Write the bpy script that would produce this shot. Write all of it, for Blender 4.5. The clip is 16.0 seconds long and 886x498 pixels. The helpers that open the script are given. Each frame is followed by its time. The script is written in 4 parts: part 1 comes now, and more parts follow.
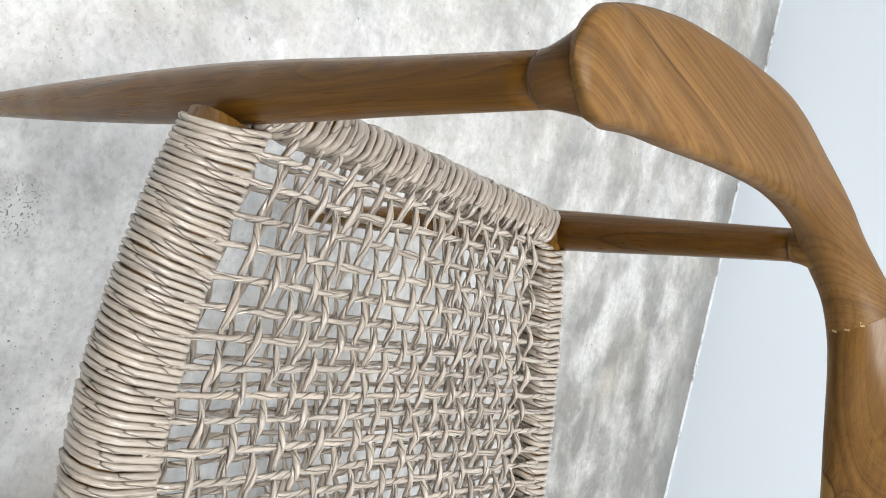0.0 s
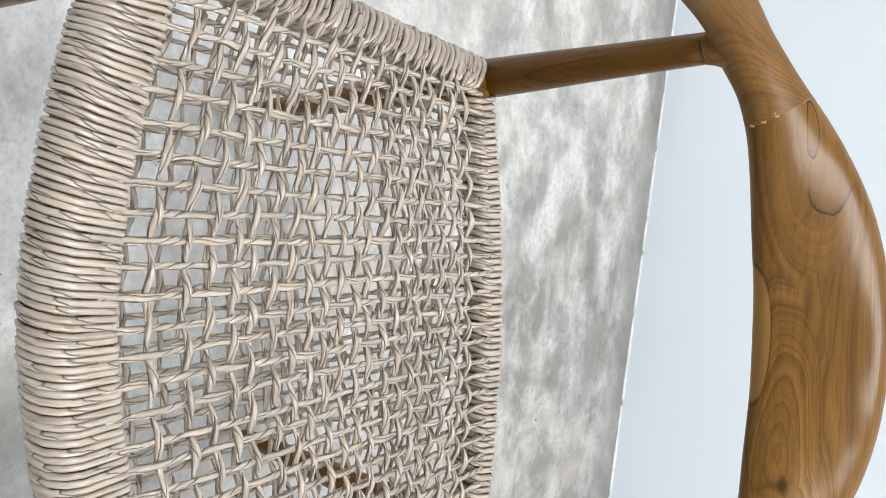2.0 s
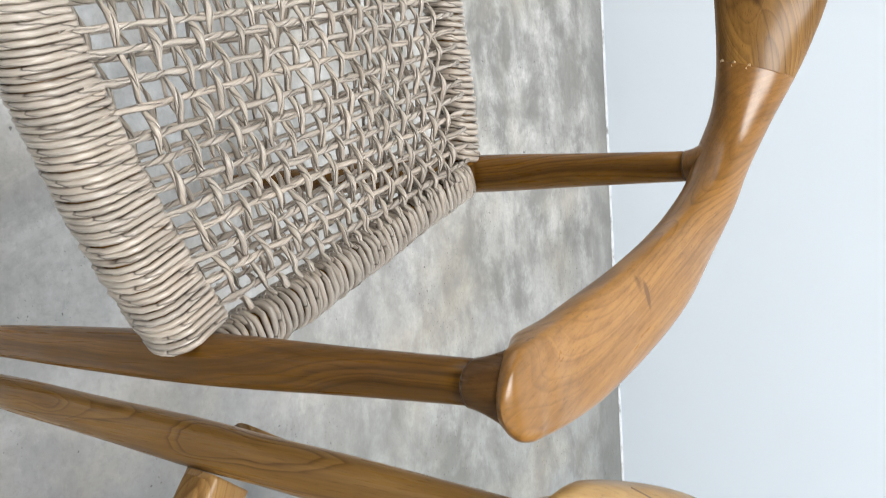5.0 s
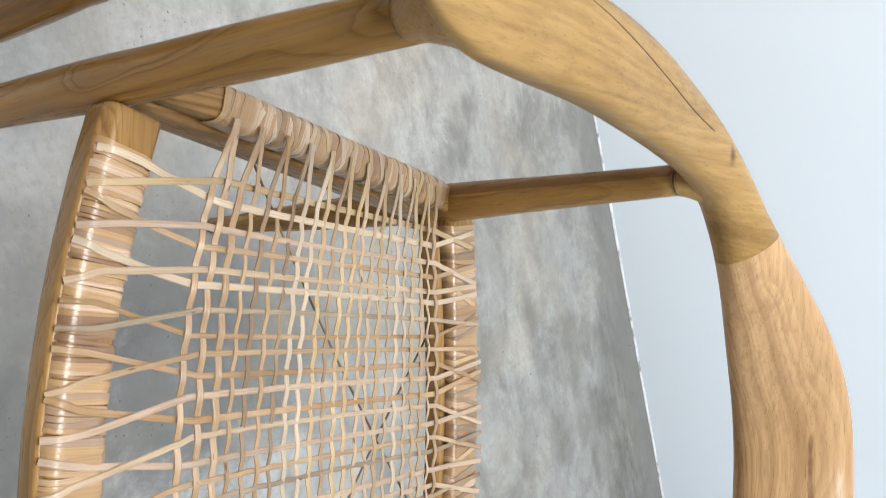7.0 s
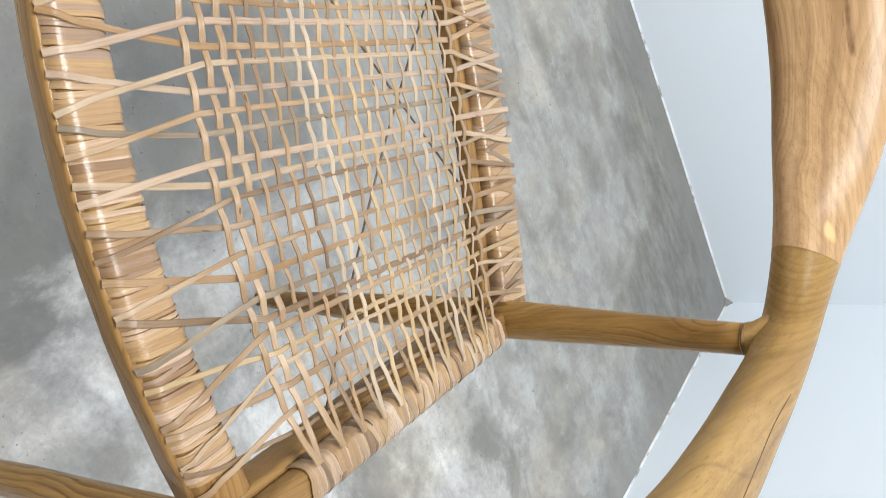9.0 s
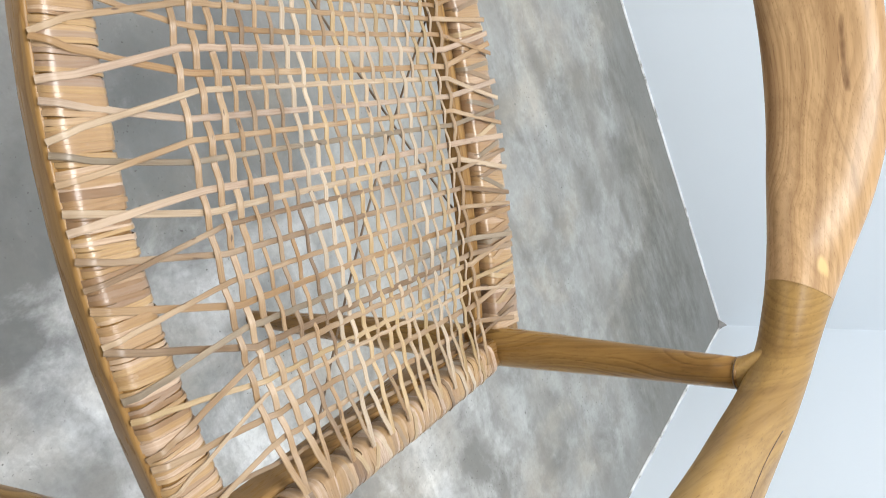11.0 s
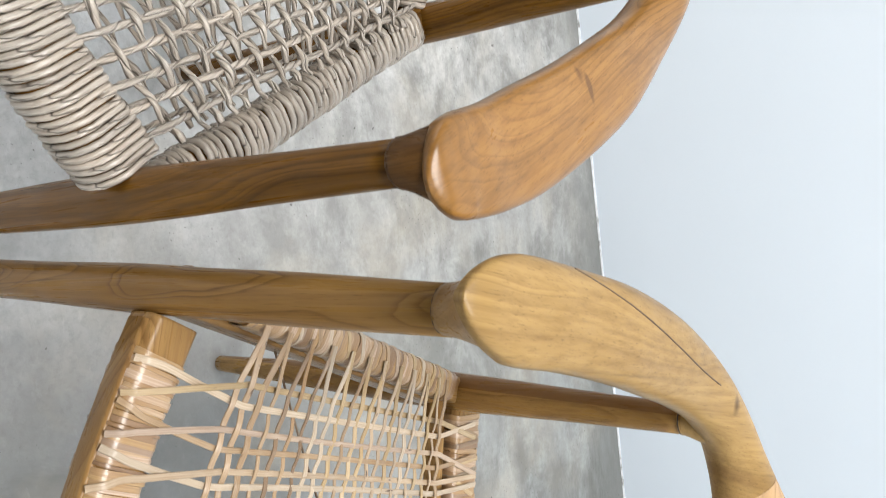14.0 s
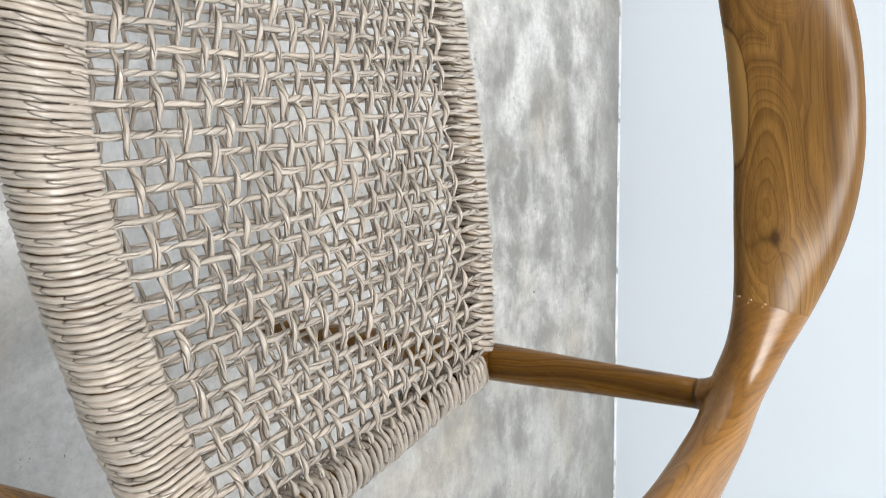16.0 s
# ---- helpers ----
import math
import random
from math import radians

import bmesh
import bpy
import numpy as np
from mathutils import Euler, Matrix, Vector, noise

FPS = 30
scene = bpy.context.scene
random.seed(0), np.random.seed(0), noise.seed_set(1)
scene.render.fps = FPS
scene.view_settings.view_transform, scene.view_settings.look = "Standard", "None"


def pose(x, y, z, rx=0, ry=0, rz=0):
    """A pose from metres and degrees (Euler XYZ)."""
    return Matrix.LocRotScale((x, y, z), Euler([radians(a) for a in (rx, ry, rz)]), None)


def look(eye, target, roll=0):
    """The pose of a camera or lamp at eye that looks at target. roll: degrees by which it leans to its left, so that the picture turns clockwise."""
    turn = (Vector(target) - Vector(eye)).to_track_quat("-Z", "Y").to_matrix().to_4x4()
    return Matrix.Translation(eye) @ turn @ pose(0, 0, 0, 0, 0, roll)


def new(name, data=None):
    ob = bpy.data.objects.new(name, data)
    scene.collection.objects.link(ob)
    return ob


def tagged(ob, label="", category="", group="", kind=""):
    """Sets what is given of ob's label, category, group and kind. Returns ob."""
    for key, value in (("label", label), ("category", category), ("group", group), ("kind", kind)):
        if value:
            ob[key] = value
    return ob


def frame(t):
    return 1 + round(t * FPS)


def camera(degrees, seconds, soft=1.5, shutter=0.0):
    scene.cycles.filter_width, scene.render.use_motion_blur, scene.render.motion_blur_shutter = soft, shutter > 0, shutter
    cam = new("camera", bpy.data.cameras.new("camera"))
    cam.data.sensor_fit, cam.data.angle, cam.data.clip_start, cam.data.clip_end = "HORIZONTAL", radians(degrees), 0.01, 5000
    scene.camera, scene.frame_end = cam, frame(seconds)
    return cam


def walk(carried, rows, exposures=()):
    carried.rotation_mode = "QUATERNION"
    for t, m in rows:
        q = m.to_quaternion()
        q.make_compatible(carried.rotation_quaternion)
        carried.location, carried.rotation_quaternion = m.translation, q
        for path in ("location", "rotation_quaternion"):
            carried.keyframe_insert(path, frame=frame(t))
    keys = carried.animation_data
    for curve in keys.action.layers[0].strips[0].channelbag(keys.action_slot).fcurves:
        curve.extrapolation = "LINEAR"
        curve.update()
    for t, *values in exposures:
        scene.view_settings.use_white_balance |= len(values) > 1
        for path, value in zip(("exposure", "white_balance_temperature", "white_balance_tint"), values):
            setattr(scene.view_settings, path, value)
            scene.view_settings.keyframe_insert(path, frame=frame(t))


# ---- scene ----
cam = camera(55.96, 16.0, soft=0.8, shutter=0.18)
PATH = [
    (0, (0.323, -0.036, 0.88), (0.1607, 0.6536, 0.1743), 96.83),
    (0.5, (0.3378, -0.0234, 0.8827), (0.1882, 0.6798, 0.1876), 96.40),
    (1, (0.3555, -0.0174, 0.8896), (0.2208, 0.7003, 0.2064), 95.67),
    (1.5, (0.372, -0.02, 0.8966), (0.2555, 0.7123, 0.2257), 94.90),
    (2, (0.3895, -0.0223, 0.9041), (0.2922, 0.7223, 0.2438), 94.12),
    (2.5, (0.4029, -0.0247, 0.9108), (0.3247, 0.7287, 0.258), 93.10),
    (3, (0.4199, -0.025, 0.9139), (0.3679, 0.7357, 0.2669), 92.46),
    (3.2, (0.4302, -0.0241, 0.9138), (0.389, 0.7376, 0.2672), 92.02),
    (3.87, (0.4926, -0.0102, 0.9082), (0.4652, 0.7531, 0.2628), 89.72),
    (4.37, (0.5324, -0.0053, 0.9092), (0.5496, 0.7577, 0.263), 89.76),
    (4.87, (0.578, 0.0009, 0.9088), (0.6382, 0.7631, 0.2643), 89.91),
    (5.37, (0.6241, 0.0145, 0.9204), (0.7241, 0.7761, 0.2801), 90.05),
    (5.5, (0.6376, 0.0201, 0.9219), (0.7471, 0.7813, 0.2827), 89.71),
    (6, (0.6879, 0.0299, 0.9236), (0.8363, 0.7864, 0.2867), 88.80),
    (6.5, (0.7307, 0.0352, 0.9235), (0.9214, 0.7806, 0.2847), 88.60),
    (7, (0.7754, 0.0334, 0.916), (1.0146, 0.7629, 0.2751), 88.75),
    (7.5, (0.8238, 0.0267, 0.9109), (1.1053, 0.7379, 0.2668), 88.24),
    (8, (0.8659, 0.013, 0.9056), (1.1876, 0.7035, 0.2578), 87.88),
    (8.5, (0.8998, -0.0017, 0.9003), (1.2643, 0.6615, 0.2466), 88.00),
    (9.07, (0.9306, -0.0249, 0.8968), (1.3451, 0.597, 0.2323), 87.86),
    (9.5, (0.9522, -0.0425, 0.8949), (1.4026, 0.5437, 0.2214), 87.86),
    (9.8, (0.9673, -0.0557, 0.8939), (1.441, 0.5038, 0.2137), 87.86),
    (10.07, (0.9673, -0.0557, 0.8939), (1.441, 0.5038, 0.2137), 87.86),
    (10.8, (0.9306, -0.0249, 0.8968), (1.3451, 0.597, 0.2323), 87.86),
    (11, (0.9202, -0.0136, 0.8969), (1.3179, 0.6255, 0.2386), 87.93),
    (11.5, (0.8924, 0.0002, 0.9016), (1.2438, 0.6726, 0.2501), 87.61),
    (12, (0.8574, 0.0164, 0.9071), (1.1656, 0.714, 0.2603), 87.61),
    (12.5, (0.8126, 0.0289, 0.9119), (1.0825, 0.7453, 0.2685), 88.70),
    (13, (0.7664, 0.0347, 0.9172), (0.9892, 0.7689, 0.2759), 88.50),
    (13.5, (0.7191, 0.0342, 0.9239), (0.8978, 0.7824, 0.285), 89.11),
    (14, (0.6764, 0.0298, 0.9219), (0.8141, 0.7875, 0.2839), 89.60),
    (14.5, (0.6241, 0.0145, 0.9204), (0.7241, 0.7761, 0.2801), 90.05),
    (15, (0.578, 0.0009, 0.9088), (0.6382, 0.7631, 0.2643), 89.91),
    (15.5, (0.5324, -0.0053, 0.9092), (0.5496, 0.7577, 0.263), 89.76),
    (16, (0.4926, -0.0102, 0.9082), (0.4652, 0.7531, 0.2628), 89.72),
]
walk(cam, [(t, look(eye, target, roll)) for t, eye, target, roll in PATH])
from mathutils.bvhtree import BVHTree

# ---------------------------------------------------------------- measures of the room
# FRONT_Y sets an unseen south wall close by, to dim the chairs' fronts
WALL_Y, WALL_X, LEFT_X, FRONT_Y, HIGH, THICK = 1.668, 2.232, -3.5, -1.9, 3.4, 0.15

# ---------------------------------------------------------------- light
world = bpy.data.worlds.new("world")
scene.world = world
world.use_nodes = True
wn = world.node_tree.nodes
sky = wn.new("ShaderNodeTexSky")
sky.sky_type, sky.sun_disc = "NISHITA", False
sky.sun_elevation, sky.sun_rotation = radians(50), radians(200)
world.node_tree.links.new(sky.outputs[0], wn["Background"].inputs[0])
wn["Background"].inputs[1].default_value = 0.1


def window_light(name, m, w, h, watts, colour):
    lamp = bpy.data.lights.new(name, "AREA")
    lamp.shape, lamp.size, lamp.size_y, lamp.energy, lamp.color = "RECTANGLE", w, h, watts, colour
    ob = new(name, lamp)
    ob.matrix_world = m
    return ob


# daylight through the wide west doorway and the roof light over the chairs
window_light("west_daylight", look((-3.42, -0.2, 1.16), (0.0, -0.2, 0.9)), 2.6, 2.2, 48, (1.0, 0.99, 0.97))
window_light("roof_daylight", look((0.57, 0.05, 3.38), (0.57, 0.06, 0.0)), 1.5, 1.1, 114, (1.0, 0.985, 0.965))
scene.view_settings.exposure = 0.05


# ---------------------------------------------------------------- materials
class Nodes:
    """A small wrapper to write node trees in a few lines."""

    def __init__(self, name):
        self.mat = bpy.data.materials.new(name)
        self.mat.use_nodes = True
        self.tree = self.mat.node_tree
        self.bsdf = self.tree.nodes["Principled BSDF"]

    def add(self, kind, **sockets):
        node = self.tree.nodes.new("ShaderNode" + kind)
        for key, value in sockets.items():
            self.put(node, key, value)
        return node

    def put(self, node, key, value):
        key = key.replace("_", " ")
        socket = node.inputs[int(key[1:])] if key[0] == "i" and key[1:].isdigit() else node.inputs[key]
        if isinstance(value, bpy.types.NodeSocket):
            self.tree.links.new(value, socket)
        else:
            socket.default_value = value

    def mapped(self, source, scale, turn=(0, 0, 0), shift=(0, 0, 0)):
        node = self.add("Mapping", Vector=source, Scale=scale, Rotation=[radians(a) for a in turn], Location=shift)
        return node.outputs[0]

    def noise(self, vector, scale, detail=4.0, rough=0.55, warp=0.0):
        return self.add("TexNoise", Vector=vector, Scale=scale, Detail=detail, Roughness=rough, Distortion=warp).outputs[0]

    def ramp(self, value, *stops, step=False):
        node = self.add("ValToRGB", Fac=value)
        ramp = node.color_ramp
        if step:
            ramp.interpolation = "CONSTANT"
        while len(ramp.elements) < len(stops):
            ramp.elements.new(0.5)
        for element, (at, colour) in zip(ramp.elements, stops):
            element.position = at
            element.color = (*colour, 1) if isinstance(colour, tuple) else (colour, colour, colour, 1)
        return node.outputs[0]

    def mix(self, fac, a, b, how="MIX"):
        node = self.tree.nodes.new("ShaderNodeMix")
        node.data_type, node.blend_type = "RGBA", how
        for socket, value in ((node.inputs[0], fac), (node.inputs[6], a), (node.inputs[7], b)):
            if isinstance(value, bpy.types.NodeSocket):
                self.tree.links.new(value, socket)
            else:
                socket.default_value = (*value, 1) if isinstance(value, tuple) else value
        return node.outputs[2]

    def math(self, how, a, b=0.0):
        node = self.tree.nodes.new("ShaderNodeMath")
        node.operation = how
        self.put(node, "i0", a), self.put(node, "i1", b)
        return node.outputs[0]

    def bump(self, height, strength, distance):
        return self.add("Bump", Height=height, Strength=strength, Distance=distance).outputs[0]

    def done(self, colour, rough, normal=None, **more):
        self.put(self.bsdf, "Base Color", (*colour, 1) if isinstance(colour, tuple) else colour)
        self.put(self.bsdf, "Roughness", rough)
        if normal is not None:
            self.put(self.bsdf, "Normal", normal)
        for key, value in more.items():
            self.put(self.bsdf, key, value)
        return self.mat


def wood(name, light, mid, dark, turn=(0, 0, 0), rings=230.0, gloss=0.2, shift=(0, 0, 0), streak=0.4, figure=0.75, wild=0.05, coat=0.12, marks=(), scars=(), eyes=(), pockets=(), sapwood=(), split=None, shine=0.14, carved=0.4):
    """Oiled teak: growth rings round the grain axis (local z after the turn) that end in a sharp dark line, fine pores, broad colour drift,
    dark mineral streaks; marks are x, y, z, radius of knots, eyes further centres of the rings, pockets dark-rimmed ovals of ingrown wood (x, y, z, half length,
    half width, rim, whether the rim runs all round), sapwood paler ovals (x, y, z, half length, half width, colour), split the x beyond which a darker board is glued on."""
    n = Nodes(name)
    place = n.add("TexCoord").outputs["Object"]
    grain = n.mapped(place, (1, 1, 1), turn, shift)
    wander = n.add("VectorMath", i0=n.add("TexNoise", Vector=n.mapped(grain, (9, 9, 3.5)), Scale=1.0, Detail=2.5).outputs[1], i1=(wild, wild, 0.0))
    wander.operation = "MULTIPLY"
    bent = n.add("VectorMath", i0=n.mapped(grain, (1, 1, 0.13)), i1=wander.outputs[0])
    length = n.add("VectorMath", i0=bent.outputs[0])
    length.operation = "LENGTH"
    reach = length.outputs["Value"]
    for x, y, z, stretch, far in eyes:
        off = n.add("VectorMath", i0=n.mapped(n.add("VectorMath", i0=place, i1=(-x, -y, -z)).outputs[0], (stretch, 1, 1)), i1=wander.outputs[0])
        other = n.add("VectorMath", i0=off.outputs[0])
        other.operation = "LENGTH"
        reach = n.math("MINIMUM", reach, n.math("ADD", other.outputs["Value"], far))
    years = n.math("MULTIPLY", reach, rings)
    uneven = n.add("TexNoise", Scale=1.0, Detail=2.0, Roughness=0.6)
    uneven.noise_dimensions = "1D"
    n.put(uneven, "W", n.math("MULTIPLY", years, 0.31))
    ring = n.ramp(n.math("FRACT", n.math("ADD", years, n.math("MULTIPLY", uneven.outputs[0], 3.0))), (0.0, 0.2), (0.12, 0.0), (0.62, 0.3), (0.92, 1.0), (1.0, 0.2))
    slow = n.noise(n.mapped(grain, (7, 7, 1.2)), 1.0, 3, 0.5)
    pores = n.noise(n.mapped(grain, (1100, 1100, 45)), 1.0, 2, 0.6)
    fine = n.noise(n.mapped(grain, (260, 260, 6)), 1.0, 3, 0.6)
    tone = n.mix(n.ramp(slow, (0.35, 0.0), (0.65, 1.0)), mid, light)
    tone = n.mix(n.ramp(uneven.outputs[0], (0.42, 0.0), (0.70, 0.42)), tone, dark)
    tone = n.mix(n.math("MULTIPLY", n.math("MULTIPLY", ring, figure), n.ramp(n.noise(n.mapped(grain, (16, 16, 3)), 1.0, 2), (0.32, 0.25), (0.62, 1.0))), tone, dark)
    tone = n.mix(n.ramp(fine, (0.42, 0.0), (0.75, 0.4)), tone, dark)
    vein = n.math("MULTIPLY", n.ramp(n.noise(n.mapped(grain, (17, 17, 0.9)), 1.0, 1, 0.4), (0.49, 0.0), (0.5, streak), (0.51, 0.0)), n.ramp(n.noise(n.mapped(grain, (9, 9, 9)), 1.0, 2), (0.45, 0.0), (0.6, 1.0)))
    tone = n.mix(vein, tone, tuple(c * 0.4 for c in dark))
    tone = n.mix(n.ramp(pores, (0.58, 0.0), (0.74, 0.4)), tone, tuple(c * 0.5 for c in dark))
    for x, y, z, size in marks:
        off = n.add("VectorMath", i0=place, i1=(-x, -y, -z))
        stir = n.add("VectorMath", i0=n.add("TexNoise", Vector=place, Scale=38.0, Detail=2.0).outputs[1], i1=(-0.5, -0.5, -0.5))
        stir2 = n.add("VectorMath", i0=stir.outputs[0], i1=(size * 1.1, size * 1.1, size * 1.1))
        stir2.operation = "MULTIPLY"
        away = n.add("VectorMath", i0=n.add("VectorMath", i0=n.mapped(off.outputs[0], (0.62, 1, 1.1)), i1=stir2.outputs[0]).outputs[0])
        away.operation = "LENGTH"
        reach = n.math("DIVIDE", away.outputs["Value"], size)
        tone = n.mix(n.ramp(reach, (0.3, 0.85), (1.0, 0.0)), tone, tuple(c * 0.6 for c in dark))
    for x, y, z, long, wide, rim, whole in pockets:
        off = n.add("VectorMath", i0=place, i1=(-x, -y, -z))
        stir = n.add("VectorMath", i0=n.add("TexNoise", Vector=place, Scale=75.0, Detail=3.0).outputs[1], i1=(-0.5, -0.5, -0.5))
        stir2 = n.add("VectorMath", i0=stir.outputs[0], i1=(0.5, 0.5, 0.5))
        stir2.operation = "MULTIPLY"
        away = n.add("VectorMath", i0=n.add("VectorMath", i0=n.mapped(off.outputs[0], (1 / long, 1 / wide, 1 / wide)), i1=stir2.outputs[0]).outputs[0])
        away.operation = "LENGTH"
        oval_reach = n.math("MULTIPLY", away.outputs["Value"], 0.5)
        edge = n.ramp(oval_reach, (0.38, 0.0), (0.475, rim * 0.35), (0.49, rim), (0.51, rim), (0.53, 0.0))
        if not whole:
            edge = n.math("MULTIPLY", edge, n.ramp(n.math("ADD", n.math("MULTIPLY", n.add("SeparateXYZ", Vector=off.outputs[0]).outputs[0], 0.5 / long), 0.5), (0.5, 0.0), (0.72, 1.0)))
        tone = n.mix(n.ramp(oval_reach, (0.40, 0.45), (0.5, 0.0)), tone, tuple(c * 0.85 for c in mid))
        tone = n.mix(edge, tone, tuple(c * 0.4 for c in dark))
    for x, y, z, long, wide, colour in sapwood:
        off = n.add("VectorMath", i0=n.mapped(n.add("VectorMath", i0=place, i1=(-x, -y, -z)).outputs[0], (1 / long, 1 / wide, 1 / wide)))
        off.operation = "LENGTH"
        here = n.math("ADD", n.math("MULTIPLY", off.outputs["Value"], 0.5), n.math("MULTIPLY", n.math("SUBTRACT", slow, 0.5), 0.15))
        tone = n.mix(n.ramp(here, (0.44, 0.75), (0.485, 0.0)), tone, colour)
        tone = n.mix(n.ramp(here, (0.46, 0.0), (0.49, 0.6), (0.52, 0.0)), tone, dark)
    if split is not None:
        tone = n.mix(n.ramp(n.math("ADD", n.math("MULTIPLY", n.math("SUBTRACT", split, n.add("SeparateXYZ", Vector=place).outputs[0]), 500.0), 0.5), (0.4, 0.0), (0.6, 0.75)), tone, tuple(c * 1.5 for c in dark))
    for x, y, z, long, wide, colour, strength in scars:
        off = n.add("VectorMath", i0=place, i1=(-x, -y, -z))
        stir = n.add("VectorMath", i0=n.add("TexNoise", Vector=n.mapped(place, (30, 110, 110)), Scale=1.0, Detail=3.0).outputs[1], i1=(-0.5, -0.5, -0.5))
        away = n.add("VectorMath", i0=n.add("VectorMath", i0=n.mapped(off.outputs[0], (1 / long, 1 / wide, 1 / wide)), i1=stir.outputs[0]).outputs[0])
        away.operation = "LENGTH"
        tone = n.mix(n.ramp(n.math("MULTIPLY", away.outputs["Value"], 0.5), (0.25, strength), (0.45, 0.0)), tone, colour)
    rough = n.math("ADD", n.math("MULTIPLY", fine, 0.18), gloss)
    hollow = n.add("Bump", Height=n.noise(place, 17.0, 1.0, 0.4), Strength=carved, Distance=0.006).outputs[0]
    relief = n.add("Bump", Height=n.math("ADD", pores, n.math("MULTIPLY", ring, 0.5)), Strength=0.12, Distance=0.0004, Normal=hollow).outputs[0]
    n.put(n.bsdf, "Coat Normal", hollow)
    return n.done(tone, rough, relief, Coat_Weight=coat, Coat_Roughness=0.22, Specular_IOR_Level=shine)


TEAK = dict(light=(0.300, 0.154, 0.038), mid=(0.176, 0.085, 0.017), dark=(0.050, 0.020, 0.005))
PALE = dict(light=(0.545, 0.355, 0.182), mid=(0.43, 0.256, 0.118), dark=(0.19, 0.094, 0.038))
LEG_TURN = (3, 2, 0)
teak_leg = wood("brown_teak_leg", turn=LEG_TURN, shift=(0.10, 0.07, 0), figure=0.5, streak=0.45, wild=0.08, light=(0.272, 0.124, 0.019), mid=(0.156, 0.067, 0.008), dark=(0.040, 0.017, 0.004))
teak_arm = wood("brown_teak_arm", turn=(90, -21, 0), shift=(-0.28, 0.71, 0.0), rings=330, streak=0.7, figure=0.52, wild=0.025, gloss=0.40, coat=0.05, light=(0.262, 0.137, 0.042), mid=(0.166, 0.082, 0.021), dark=(0.060, 0.027, 0.007))
teak_arm_right = wood("golden_teak_arm", scars=((0.242, -0.1825, 0.679, 0.018, 0.0050, (0.085, 0.036, 0.010), 0.85), (0.259, -0.1775, 0.680, 0.014, 0.0035, (0.095, 0.042, 0.012), 0.7)), turn=(80, 10, 0), shift=(-0.24, 0.66, 0.0), rings=300, figure=0.45, gloss=0.22, coat=0.45, light=(0.350, 0.172, 0.045), mid=(0.232, 0.105, 0.022), dark=(0.078, 0.032, 0.007))
teak_back = wood("brown_teak_back", turn=(1, 89, 0), shift=(-0.748, -0.012, 0), rings=460, wild=0.04, figure=0.5, coat=0.2, gloss=0.31, carved=0.9, sapwood=((-0.012, 0.0375, 0.668, 0.078, 0.0105, (0.36, 0.205, 0.062)),), eyes=((-0.122, 0.036, 0.722, 0.30, 0.0), (0.118, 0.030, 0.700, 0.34, 0.004)), pockets=((-0.122, 0.038, 0.715, 0.022, 0.017, 0.9, False), (-0.170, 0.024, 0.707, 0.038, 0.0060, 0.98, True)), marks=((0.102, 0.025, 0.694, 0.006), (0.116, 0.048, 0.706, 0.0045)), **TEAK)
# end grain, its tones lowered further to paint in the collars' shade
teak_end = wood("brown_teak_shaded_end_grain", turn=LEG_TURN, shift=(0.25, 0.36, 0), rings=420, figure=0.4, light=(0.150, 0.075, 0.024), mid=(0.098, 0.046, 0.013), dark=(0.045, 0.018, 0.005))
pale_leg = wood("pale_teak_leg", turn=LEG_TURN, shift=(0.12, 0.05, 0), wild=0.11, rings=150, figure=0.8, streak=0.5, light=(0.51, 0.305, 0.096), mid=(0.31, 0.157, 0.038), dark=(0.115, 0.050, 0.015))
pale_split_leg = wood("two_tone_teak_leg", turn=LEG_TURN, shift=(0.12, 0.05, 0), wild=0.07, rings=150, figure=0.6, streak=0.5, split=-0.2190, light=(0.51, 0.305, 0.096), mid=(0.34, 0.177, 0.046), dark=(0.115, 0.050, 0.015))
pale_rail = wood("pale_teak_rail", turn=(0, 90, 0), shift=(-0.33, 0.10, 0), wild=0.06, rings=190, light=(0.46, 0.285, 0.112), mid=(0.33, 0.185, 0.062), dark=(0.135, 0.062, 0.019))
pale_side_rail = wood("pale_teak_side_rail", turn=(90, 0, 0), shift=(0.10, 0.33, 0), wild=0.06, rings=190, light=(0.44, 0.27, 0.105), mid=(0.30, 0.165, 0.055), dark=(0.12, 0.055, 0.017))
teak_rail = wood("brown_teak_rail", turn=(0, 90, 0), shift=(-0.33, 0.10, 0), **TEAK)
teak_side_rail = wood("brown_teak_side_rail", turn=(90, 0, 0), shift=(0.10, 0.33, 0), **TEAK)
pale_arm = wood("pale_teak_arm", turn=(80, 0, 14), shift=(0.21, 0.80, 0.0), rings=170, figure=0.35, gloss=0.27, coat=0.14, marks=((-0.232, -0.02, 0.70, 0.006),), light=(0.440, 0.284, 0.108), mid=(0.335, 0.202, 0.064), dark=(0.140, 0.072, 0.024))
# pale end grain, likewise darkened by the collars' painted shade
pale_end = wood("pale_teak_shaded_end_grain", turn=LEG_TURN, shift=(0.27, 0.33, 0), rings=420, figure=0.3, light=(0.40, 0.25, 0.105), mid=(0.30, 0.172, 0.062), dark=(0.15, 0.073, 0.024))
pale_back = wood("pale_teak_back", turn=(0, 91, 0), shift=(-1.05, -0.037, 0), scars=((0.0, 0.098, 0.717, 0.036, 0.0042, (0.10, 0.042, 0.02), 0.9), (0.153, 0.042, 0.705, 0.012, 0.006, (0.68, 0.48, 0.22), 0.8)), rings=240, figure=0.35, wild=0.05, coat=0.25, gloss=0.28, streak=0.3, **PALE)


